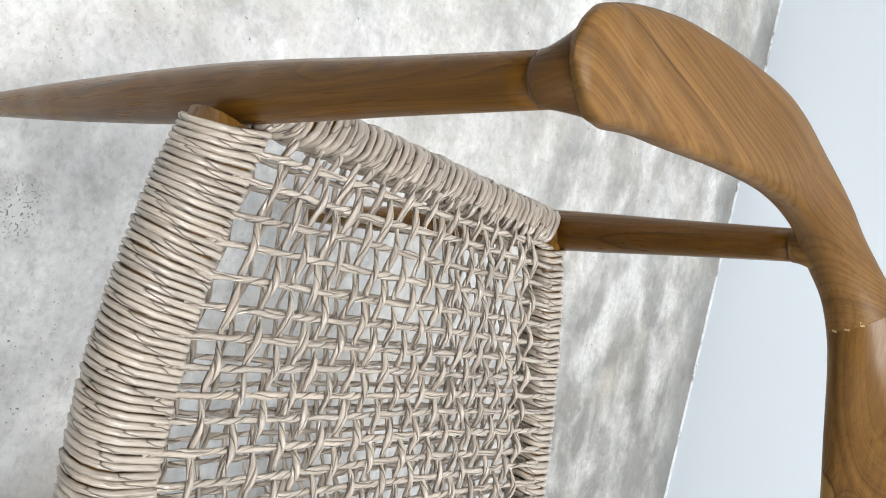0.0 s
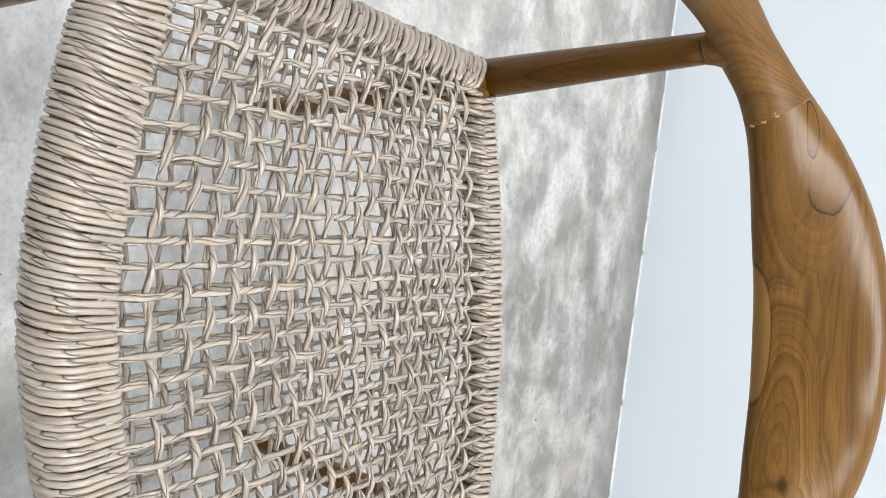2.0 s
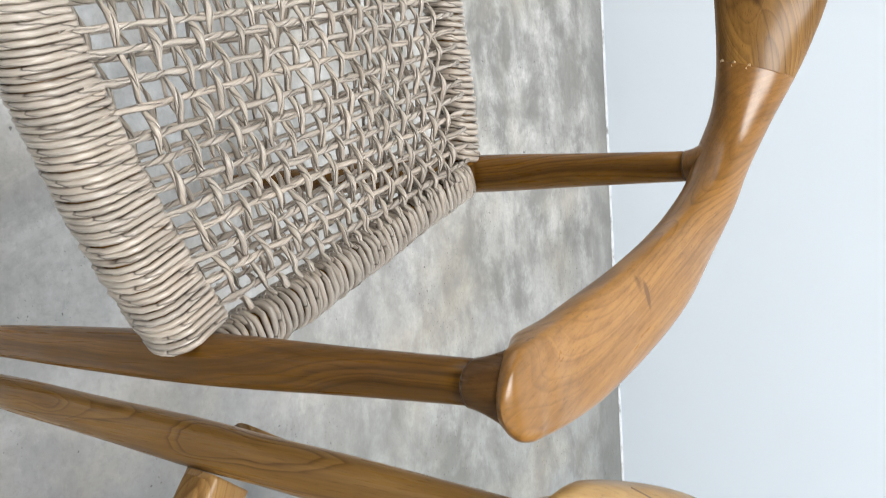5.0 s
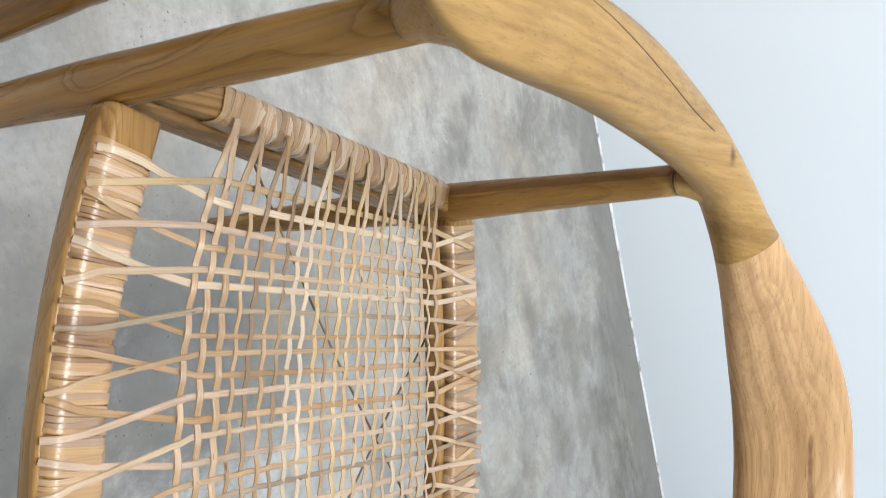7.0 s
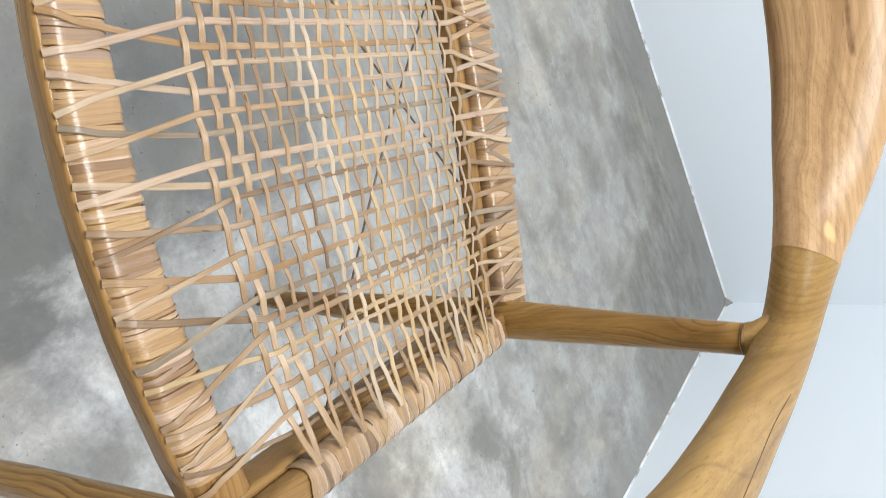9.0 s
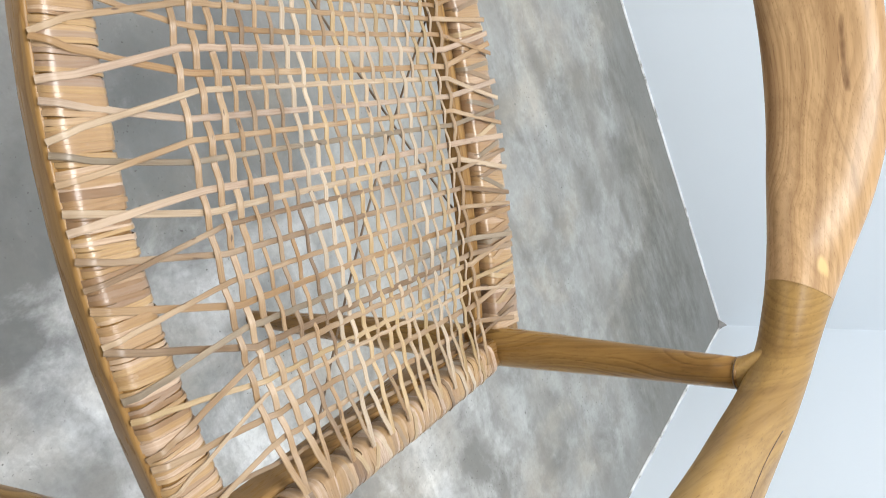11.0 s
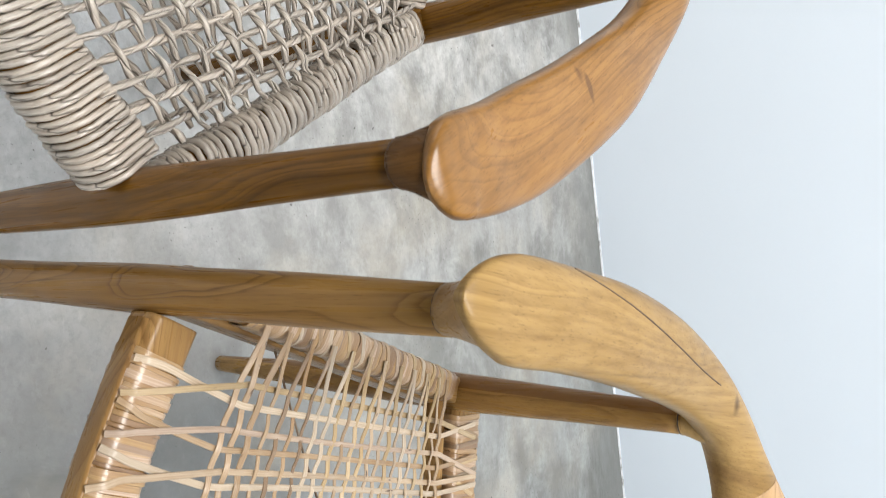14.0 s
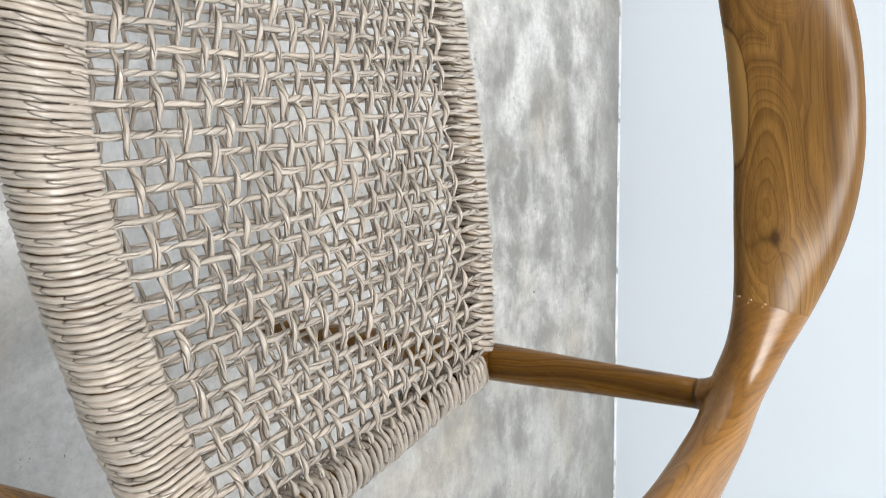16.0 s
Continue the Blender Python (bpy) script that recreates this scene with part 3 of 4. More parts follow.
tagged(ceiling_with_opening(-0.2, 1.34, -0.5, 0.6), "unseen grey ceiling with an opening for the overhead light", "ceiling", kind="structure")


def fringe(name, a, b, out, seed):
    """A ragged smear of mortar and paint along a wall's foot, from a to b, standing out of the wall towards out."""
    rnd, steps = random.Random(seed), 130
    a, b, out = Vector(a), Vector(b), Vector(out)
    rings = []
    for k in range(steps + 1):
        p = a.lerp(b, k / steps)
        rough = 0.5 + 0.5 * noise.noise(Vector((k * 0.21, seed, 0))) + 0.35 * noise.noise(Vector((k * 0.83, seed, 4)))
        w, h = 0.003 + 0.004 * max(rough, 0.0), 0.002 + 0.004 * max(rough, 0.0) ** 2 + rnd.uniform(0, 0.001)
        rings.append([p - out * 0.002 + Vector((0, 0, -0.002)), p + out * w + Vector((0, 0, -0.002)), p + out * w * 0.7 + Vector((0, 0, 0.002)), p + out * 0.003 + Vector((0, 0, h * 0.7)), p - out * 0.002 + Vector((0, 0, h))])
    verts, faces, uvs = loft(rings)
    return tagged(part(name, mesh_from(name, verts, faces, smear, uvs)), "ragged grey mortar smear along the wall foot", "trim", kind="structure")


fringe("trim", (LEFT_X, WALL_Y, 0), (WALL_X, WALL_Y, 0), (0, -1, 0), 3)
fringe("trim", (WALL_X, FRONT_Y, 0), (WALL_X, WALL_Y, 0), (-1, 0, 0), 8)


def mortar_lump(x, y):
    """A crumb of mortar left in the corner of the room."""
    rings = []
    for f, z in ((1.0, 0.0), (0.8, 0.005), (0.45, 0.011), (0.12, 0.017)):
        ring = []
        for k in range(9):
            a = math.pi + 0.5 * math.pi * k / 8
            r = f * (0.020 + 0.008 * noise.noise(Vector((k * 0.7, z * 90, 2))))
            ring.append(Vector((x + 0.001 + r * math.cos(a), y + 0.001 + r * math.sin(a), z - 0.001)))
        rings.append(ring + [Vector((x + 0.002, y + 0.002, z - 0.001))])
    verts, faces, uvs = loft(rings)
    return tagged(part("mortar_lump", mesh_from("mortar_lump", verts, faces, bare_plaster, uvs)), "small grey lump of mortar in the wall corner", "mortar", kind="structure")


mortar_lump(WALL_X, WALL_Y)


# ---------------------------------------------------------------- chair frame
def leg_mesh(name, line, material, count=16):
    """A turned leg: rows of x, y, z, radius from the foot upwards."""
    rings = []
    for x, y, z, r in smooth_path(line, 5):
        rings.append([Vector((x + r * math.cos(2 * math.pi * k / count), y + r * math.sin(2 * math.pi * k / count), z)) for k in range(count)])
    verts, faces, uvs = loft(rings)
    return mesh_from(name, verts, faces, material, uvs)


# half of the arm and back rail, from the front tip of the arm to the middle of the back:
# x, y, z, half width, half thickness, degrees by which the broad side stands up, squareness of the section
def blunt_end(x, tip, deep, full, power, top, belly):
    """Rail rows of a rounded front end: it reaches its full half width a stretch of deep behind the tip."""
    rows = []
    for f in (0.0, 0.04, 0.14, 0.32, 0.58, 0.85):
        wide = full * max(1 - (1 - f) ** power, 0.012) ** (1 / power)
        fall = 0.0045 * max(0.0, 1 - f / 0.4) ** 2
        half = 0.0038 + (belly - 0.0038) * f
        rows.append((x, tip + deep * f, top - fall - half, wide, half, 1.5, 3.6))
    return rows


RAIL_BROWN = blunt_end(0.2675, -0.3285, 0.030, 0.0262, 2.2, 0.6795, 0.009) + [
    (0.2705, -0.2880, 0.6660, 0.0278, 0.0130, 2.0, 3.6),
    (0.2740, -0.2630, 0.6650, 0.0292, 0.0126, 2.4, 3.4),
    (0.2747, -0.2319, 0.6655, 0.0307, 0.0128, 2.5, 3.2),
    (0.2725, -0.1793, 0.6664, 0.0298, 0.0137, 3.2, 2.9),
    (0.2666, -0.1280, 0.6667, 0.0280, 0.0160, 4.0, 2.4),
    (0.2542, -0.0759, 0.6641, 0.0220, 0.0175, 7.0, 2.3),
    (0.2366, -0.0360, 0.6657, 0.0192, 0.0185, 12.0, 2.2),
    (0.2154, -0.0062, 0.6671, 0.0200, 0.0190, 18.9, 2.2),
    (0.1884, 0.0162, 0.6755, 0.0228, 0.0185, 29.7, 2.2),
    (0.1476, 0.0328, 0.6880, 0.0329, 0.0175, 43.6, 2.2),
    (0.0958, 0.0491, 0.6979, 0.0430, 0.0165, 56.1, 2.3),
    (0.0461, 0.0578, 0.7038, 0.0470, 0.0155, 63.0, 2.4),
    (0.0000, 0.0598, 0.7048, 0.0478, 0.0150, 65.0, 2.4)]
RAIL_PALE = blunt_end(0.2610, -0.3550, 0.058, 0.0272, 2.0, 0.7075, 0.010) + [
    (0.2627, -0.2592, 0.6936, 0.0277, 0.0145, 4.8, 3.0),
    (0.2622, -0.2042, 0.6931, 0.0289, 0.0150, 6.1, 2.8),
    (0.2583, -0.1399, 0.6882, 0.0290, 0.0155, 7.5, 2.6),
    (0.2506, -0.0813, 0.6823, 0.0268, 0.0165, 9.0, 2.4),
    (0.2363, -0.0325, 0.6810, 0.0233, 0.0175, 10.9, 2.3),
    (0.2149, 0.0036, 0.6825, 0.0212, 0.0185, 15.6, 2.2),
    (0.1859, 0.0297, 0.6852, 0.0240, 0.0185, 26.5, 2.2),
    (0.1452, 0.0558, 0.6902, 0.0310, 0.0175, 41.4, 2.2),
    (0.0960, 0.0823, 0.6960, 0.0399, 0.0165, 55.1, 2.3),
    (0.0492, 0.1003, 0.6997, 0.0442, 0.0155, 61.9, 2.4),
    (0.0000, 0.1084, 0.6996, 0.0451, 0.0150, 62.9, 2.4)]


def rail_rings(stations, swell):
    """Rings of the whole rail; swell: by how much the west and the east arm bow outwards before the rear legs."""
    sides = []
    for amount in swell:
        half = np.array(stations, float)
        bow = amount * np.exp(-(((half[:, 1] + 0.115) / 0.065) ** 2)) * (half[:, 0] > 0.2)
        half[:, 0] += 1.25 * bow
        half[:, 3] += 0.05 * bow
        sides.append(half)
    rows = smooth_path(np.vstack([sides[0] * [-1, 1, 1, 1, 1, 1, 1], sides[1][-2::-1]]), 5)
    rings = []
    for i, (x, y, z, a, b, lift, square) in enumerate(rows):
        p, q = rows[max(i - 1, 0)], rows[min(i + 1, len(rows) - 1)]
        along = Vector(q[:3] - p[:3]).normalized()
        out = along.cross(Vector((0, 0, 1))).normalized() * -1
        up = out.cross(along).normalized() * -1
        if up.z < 0:
            up = -up
        wide = out * math.cos(radians(lift)) + up * math.sin(radians(lift))
        thick = up * math.cos(radians(lift)) - out * math.sin(radians(lift))
        rings.append((x, oval(Vector((x, y, z)), wide, thick, a, b, square, 28)))
    return rings


def dark_line_material():
    n = Nodes("dark_glue_line")
    return n.done(n.ramp(n.noise(n.add("TexCoord").outputs["Object"], 60.0, 2), (0.3, (0.05, 0.025, 0.01)), (0.7, (0.11, 0.055, 0.02))), 0.5)


def pin_material():
    n = Nodes("pale_wood_pin")
    return n.done(n.ramp(n.noise(n.add("TexCoord").outputs["Object"], 300.0, 2), (0.3, (0.5, 0.33, 0.16)), (0.7, (0.66, 0.48, 0.26))), 0.45)


glue, pin_wood = dark_line_material(), pin_material()


def ring_seam(ring, thick, parent, material=None):
    """A hair-thin dark line round a joint."""
    centre, count = sum(ring, Vector()) / len(ring), len(ring)
    rings = []
    for k in range(count):
        along = (ring[(k + 1) % count] - ring[k - 1]).normalized()
        out = (ring[k] - centre).normalized()
        side = along.cross(out).normalized()
        rings.append([ring[k] + out * (thick * 0.5 * math.cos(a)) + side * (thick * math.sin(a)) for a in (0.0, 1.57, 3.14, 4.71)])
    verts, faces, uvs = loft(rings, closed=True)
    return part("seam", mesh_from("seam", verts, faces, material or glue, uvs), parent)


def glue_line(arm, start, end, parent):
    """The dark line of a strip glued to the outside of a bent arm: a straight run over its top."""
    tree = BVHTree.FromPolygons([v.co for v in arm.vertices], [tuple(p.vertices) for p in arm.polygons])
    rings, steps = [], 40
    run = (Vector(end) - Vector(start)).normalized()
    across = Vector((-run.y, run.x, 0))
    for k in range(steps + 1):
        at = Vector(start).lerp(Vector(end), k / steps) + across * (0.001 * math.sin(math.pi * k / steps))
        spot, normal, face, far = tree.ray_cast(Vector((at.x, at.y, 0.9)), Vector((0, 0, -1)))
        if spot is None:
            continue
        w = across * 0.0006
        rings.append([spot - w, spot + normal * 0.0003, spot + w, spot - normal * 0.002])
    verts, faces, uvs = loft(rings)
    return part("glue_line", mesh_from("glue_line", verts, faces, glue, uvs), parent)


def round_chair(label, woods, rail, swell, stout, collar_z, neck, pins, joints, girth, seat_maker, m):
    """A low round-backed armchair; local x across, y backwards, origin on the floor between the rear legs. stout: the swelling of its legs, collar_z: the height at
    which its arms begin, neck: the row of the rail over the rear leg, pins: whether its back joint is pinned, joints: how far out the back meets the west and the east arm, girth: factors on the west and the east front leg."""
    leg_wood, rear_west_wood, left_wood, back_wood, right_wood, end_wood = woods
    chair = tagged(new("armchair"), label, "chair", "pair of round armchairs")
    chair.matrix_world = m
    for side in (-1, 1):
        stoutness = girth[side > 0]
        front = [(side * (0.2604 - 0.0079 * (z - 0.43)), -0.3299 + 0.0569 * (z - 0.43), z, r * stoutness) for z, r in
                 ((0.0, 0.0100), (0.06, 0.0118), (0.16, 0.0150), (0.28, 0.0178 * stout), (0.40, 0.0193 * stout), (0.48, 0.0180 * stout), (0.56, 0.0152), (collar_z + 0.004, 0.0129))]
        part("front_leg", leg_mesh("front_leg", front, leg_wood), chair)
        rear = [(side * (0.2149 + 0.0103 * (z - 0.43)), 0.002 - 0.0874 * (z - 0.43), z, r) for z, r in
                ((0.0, 0.0100), (0.08, 0.0122), (0.22, 0.0160), (0.38, 0.0182), (0.46, 0.0172), (0.55, 0.0142), (rail[neck][2] - 0.021, 0.0116))]
        part("rear_leg", leg_mesh("rear_leg", rear, rear_west_wood if side < 0 else leg_wood), chair)
    rings = rail_rings(rail, swell)
    left = [r for x, r in rings if x <= -joints[0]]
    middle = [r for x, r in rings if -joints[0] < x < joints[1]]
    right = [r for x, r in rings if x >= joints[1]]
    tip_y = rail[0][1]
    for name, some, wood_kind in (("armrest", left + middle[:1], left_wood), ("backrest", middle, back_wood), ("armrest", middle[-1:] + right, right_wood)):
        verts, faces, uvs = loft(some, cap=(some[0] is left[0], some[-1] is right[-1]))
        piece = part(name, mesh_from(name, verts, faces, wood_kind, uvs), chair)
        if name == "armrest":
            side = -1 if some[0][0].x < 0 else 1
            arm_wood = wood_kind
            tip_x, full = rail[0][0], rail[5][3]
            deep = (rail[5][1] - tip_y) / 0.85
            top_z, low_z = rail[3][2] - 0.0005, collar_z
            collar = []
            for f in (0.0, 0.08, 0.2, 0.35, 0.5, 0.65, 0.8, 0.92, 1.0):
                g, ring = f ** 1.6, []
                for k in range(28):
                    c, d = math.cos(math.tau * k / 28), math.sin(math.tau * k / 28)
                    low = Vector((0.2588 + 0.0131 * c, -0.3180 + 0.0131 * d, low_z))
                    far = deep if d < 0 else 0.022
                    high = Vector((tip_x + full * 0.985 * c, tip_y + deep + 0.0008 + far * 0.985 * d, top_z))
                    at = low.lerp(high, g)
                    at.z = low_z + (top_z - low_z) * f
                    ring.append(Vector((side * at.x, at.y, at.z)))
                collar.append(ring)
            verts, faces, uvs = loft(collar)
            part("collar", mesh_from("collar", verts, faces, end_wood, uvs), piece, "end-grain collar over the leg, toned darker for its shade")
            if not pins:
                glue_line(piece.data, (side * 0.2878, -0.270, 0), (side * 0.2440, -0.050, 0), piece)
            ring_seam(collar[0][::2], 0.0005, piece)
            nx, ny, nz = rail[neck][:3]
            base = nz - 0.024
            lx, ly = 0.2149 + 0.0103 * (base - 0.43), 0.002 - 0.0874 * (base - 0.43)
            rows = [(side * (lx + (nx - lx) * f), ly + (ny - ly) * f, base + h, r) for f, h, r in ((0.0, 0.0, 0.0121), (0.1, 0.005, 0.0127), (0.4, 0.012, 0.0148), (0.8, 0.02, 0.0168))]
            part("collar", leg_mesh("collar", rows, arm_wood, 24), piece)
            sx, sy, sz, sr = rows[0]
            ring_seam([Vector((sx + sr * math.cos(math.tau * k / 16), sy + sr * math.sin(math.tau * k / 16), sz + 0.001)) for k in range(16)], 0.0006, piece)
    for side, ring in ((-1, middle[0]), (1, middle[-1])):
        joint = ring_seam(ring, 0.0003, chair, arm_wood)
        if pins:
            centre = sum(ring, Vector()) / len(ring)
            front = sorted(ring, key=lambda v: v.y - 0.4 * v.z)[:9]
            front.sort(key=lambda v: v.z)
            for k in range(5):
                spot = front[1 + k].lerp(front[2 + k], 0.5 * (k % 2))
                turn = (spot - centre).to_track_quat("Z", "X").to_matrix().to_4x4()
                me = box_mesh("joint_pin", (-0.0016, -0.0007, -0.001), (0.0016, 0.0007, 0.0003), pin_wood)
                part("joint_pin", me, joint, m=Matrix.Translation(spot + Vector((side * 0.003 * (k % 2), 0, 0))) @ turn)
    seat_maker(chair)
    return chair


# ---------------------------------------------------------------- seats
class Plan:
    """Middle lines of the four seat rails: depth of the front and rear rails at mid-width, their bow, and the side rails' ends."""

    def __init__(self, front, front_bow, rear, rear_bow, side_front, side_rear, skew=0.0):
        self.front, self.front_bow, self.rear, self.rear_bow, self.side_front, self.side_rear, self.skew = front, front_bow, rear, rear_bow, side_front, side_rear, skew

    def front_line(self, u, inset=0.0):
        return Vector((0.240 * u, self.front + self.front_bow * u * u + self.skew * min(1.0, max(0.0, (u + 0.15) / 0.55)) + inset, 0.0))

    def rear_line(self, u, inset=0.0):
        return Vector((0.210 * u, self.rear + self.rear_bow * u * u + inset, 0.0))

    def side_line(self, side, v):
        p = Vector(self.side_front).lerp(Vector(self.side_rear), v)
        return Vector((side * p.x + self.skew * max(side, 0) * math.sin(math.pi * min(1.0, v + 0.25)), p.y, 0.0))


BROWN_PLAN = Plan(-0.3852, 0.0445, 0.004, -0.020, (0.2565, -0.318, 0), (0.2135, -0.012, 0), 0.0065)
PALE_PLAN = Plan(-0.3735, 0.0325, 0.0205, -0.018, (0.267, -0.318, 0), (0.2155, -0.005, 0))


def rail_run(line, count, z0, z1):
    """Positions and headings at even steps along a rail."""
    out = []
    for k in range(count):
        f = k / (count - 1)
        p, q = line(max(f - 0.01, 0)), line(min(f + 0.01, 1))
        at = line(f)
        heading = (q - p).normalized()
        out.append((Vector((at.x, at.y, z0 + (z1 - z0) * f)), math.atan2(heading.y, heading.x)))
    return out


def rail_core(name, line, z0, z1, w, h, r, material, parent, label=""):
    rings = []
    for at, yaw in rail_run(line, 13, z0, z1):
        turn = Matrix.Translation(at) @ Matrix.Rotation(yaw, 4, "Z")
        rings.append([turn @ Vector((0, y, z)) for y, z in round_box(w, h, r, 3)])
    verts, faces, uvs = loft(rings)
    return part(name, mesh_from(name, verts, faces, material, uvs), parent, label)


def coil_mesh(name, w, h, r, half, thick, slant, material, flat=False, seed=0, slack=1.0):
    """One turn of cord or cane round a rail whose section is a rounded box; it advances by slant on the way round."""
    rnd = random.Random(seed)
    pts = round_box(w, h, r, 3)
    rings, n = [], len(pts)
    wob = [rnd.uniform(-0.12, 0.12) * half * slack for _ in range(n)]
    for i, (y, z) in enumerate(pts):
        py, pz = pts[i - 1]
        qy, qz = pts[(i + 1) % n]
        out = Vector((0, qz - pz, py - qy)).normalized()
        lean = slant * math.sin(2 * math.pi * (i + 2) / n)
        puff = 1.0 + 0.18 * slack * math.sin(5 * math.pi * i / n + seed)
        base = Vector((lean + wob[i], y, z))
        if flat:
            rings.append([base + Vector((half * across, 0, 0)) + out * (thick * rise) for across, rise in ((1, 0), (0.94, 0.92), (0.4, 1), (-0.4, 1), (-0.94, 0.92), (-1, 0))])
        else:
            rings.append([base + Vector((half * math.cos(a), 0, 0)) + out * (thick * puff * math.sin(a)) for a in (0, 1.05, 2.09, 3.14, 4.71)])
    verts, faces, uvs = loft(rings, closed=True)
    return mesh_from(name, verts, faces, material, uvs, crisp=44 if flat else 0)


def wrap(name, variants, line, z0, z1, count, parent, rnd, spread=0.0, loose=0.022, uneven=0.025, square=0.0):
    """Turns side by side along a rail; square: by how much those at its west end turn back to lie straight along y."""
    for k, (at, yaw) in enumerate(rail_run(line, count, z0, z1)):
        yaw *= 1 - square * max(0.0, 1 - k / (0.16 * count))
        turn = Matrix.Translation(at) @ Matrix.Rotation(yaw + rnd.gauss(0, loose) + spread, 4, "Z")
        size = 1 + rnd.uniform(-0.8, 1.2) * uneven
        ob = part(name, rnd.choice(variants), parent)
        ob.matrix_basis = turn @ Matrix.Diagonal((1 + rnd.uniform(-4, 5) * loose, size, size, 1))


def strand_mesh(name, points, half, thick, twist, material, count=6, phase=0.0, power=2.0, swell=None):
    """A strand through points; its oval section turns by twist radians a metre and takes the factors of swell, point by point."""
    rings, run = [], 0.0
    for i, p in enumerate(points):
        q, b = points[min(i + 1, len(points) - 1)], points[max(i - 1, 0)]
        along = (q - b).normalized()
        if i:
            run += (p - points[i - 1]).length
        wide = along.cross(Vector((0, 0, 1))).normalized()
        up = wide.cross(along).normalized()
        a = phase + twist * run
        w2, u2 = wide * math.cos(a) + up * math.sin(a), up * math.cos(a) - wide * math.sin(a)
        size = swell[i] if swell else 1.0
        rings.append(oval(p, w2, u2, half * size, thick * size, power, count))
    verts, faces, uvs = loft(rings)
    return mesh_from(name, verts, faces, material, uvs, crisp=38 if power > 3 else 0)


def cord_seat(chair):
    """Seat of twisted grey cord: closely wrapped rails, an open plain weave on top and the returning cords below."""
    rnd, plan = random.Random(7), BROWN_PLAN
    seat = part("seat", None, chair, "open weave of twisted grey-beige cord")
    rail_core("seat_rail", lambda f: plan.front_line(2 * f - 1), 0.429, 0.429, 0.0415, 0.032, (0.0055, 0.0165, 0.010, 0.008), teak_rail, seat)
    rail_core("seat_rail", lambda f: plan.rear_line(2 * f - 1), 0.424, 0.424, 0.026, 0.024, 0.008, teak_rail, seat)
    for side in (-1, 1):
        rail_core("seat_rail", lambda v: plan.side_line(side, v), 0.428, 0.425, 0.028, 0.026, 0.008, teak_side_rail, seat)
    coils = [coil_mesh("cord_turn", 0.0440, 0.0347, (0.0055, 0.017, 0.010, 0.008), 0.00232, 0.0025, 0.0046, cord_wound, seed=k, slack=0.6) for k in range(9)]
    wrap("cord_turn", coils, lambda f: plan.front_line(1.986 * f - 0.993), 0.429, 0.429, 104, seat, rnd, 0.03, 0.012, square=1.25)
    coils = [coil_mesh("cord_turn", 0.0285, 0.0265, 0.008, 0.0029, 0.0027, 0.003, cord_wound, seed=k + 9) for k in range(7)]
    wrap("cord_turn", coils, lambda f: plan.rear_line(1.86 * f - 0.93), 0.424, 0.424, 66, seat, rnd, 0.03)
    coils = [coil_mesh("cord_turn", 0.0304, 0.0294, 0.010, 0.0027, 0.0030, 0.006, cord_wound, seed=k + 20, slack=1.5) for k in range(7)]
    for side in (-1, 1):
        wrap("cord_turn", coils, lambda v: plan.side_line(side, 0.0 + 0.95 * v), 0.428, 0.425, 48, seat, rnd, 0.10 * side, 0.035)
    warps, wefts = 27, 21
    # the warps stand a little wider apart towards the west side
    us = [float(np.interp(i + 1, (0, 6, 12, 16, 22, 28), (-1.02, -0.545, -0.115, 0.182, 0.597, 1.01))) for i in range(warps)]
    vs = [0.060] + [0.135 + 0.0502 * j - 0.00046 * j * j for j in range(wefts - 1)]
    past = [us[0] - 0.07, us[0] - 0.035] + us + [us[-1] + 0.035, us[-1] + 0.07]

    def top(u, v):
        a, b = plan.front_line(u, 0.020), plan.rear_line(u, -0.010)
        p = a.lerp(b, v)
        return Vector((p.x, p.y, 0.4470 - 0.0075 * v - 0.008 * (1 - u * u) * 4 * v * (1 - v)))

    def across(pos):
        return float(np.interp(pos, range(-2, warps + 2), past))

    def weave(drop, warp_half, weft_half, warp_rise, weft_rise, twist):
        """One plain-woven layer, drop below the top of the rails: straight warps, wefts that swell where they ride over a warp."""
        for i, u in enumerate(us):
            pts, fat, jit, ph = [], [], rnd.gauss(0, 0.004), rnd.uniform(0, 6)
            knots = [-0.03] + vs + [1.02]
            for a in range(len(knots) - 1):
                for k in range(5):
                    f = k / 5
                    v = knots[a] + (knots[a + 1] - knots[a]) * f
                    p = top(u + jit + 0.0035 * math.sin(9 * v + ph), v)
                    inside = 0.0 if a + f < 0.6 or a + f > wefts + 0.4 else 1.0
                    p.z += inside * warp_rise * math.cos(math.pi * (a + f - 1 + i)) - drop - (0.003 * max(0.0, 1 - a - f) if not drop else 0.0)
                    fat.append(1.0 + 0.14 * math.sin(61 * v + 2 * ph))
                    pts.append(p)
            part("cord_strand", strand_mesh("cord_strand", pts, warp_half, warp_half * 0.78, twist * rnd.uniform(0.7, 1.2), cord, 8, rnd.uniform(0, 3), 1.6, fat), seat)
        for j, v in enumerate(vs):
            pts, fat, jit, ph = [], [], rnd.gauss(0, 0.003), rnd.uniform(0, 6)
            for k in range(warps * 6 + 13):
                pos = k / 6 - 1.5
                over = -math.cos(math.pi * (pos + j))
                p = top(across(pos), v + jit + 0.003 * math.sin(0.5 * pos + ph))
                edge = max(0.0, -pos / 1.5, (pos - warps + 1) / 1.5)
                p.z += weft_rise * over * (1 - edge) + 0.004 * edge * (0 if drop else 1) - drop
                p.y += 0.0005 * math.sin(math.pi * (pos + j)) + 0.0004 * math.sin(2.1 * pos + ph)
                pts.append(p)
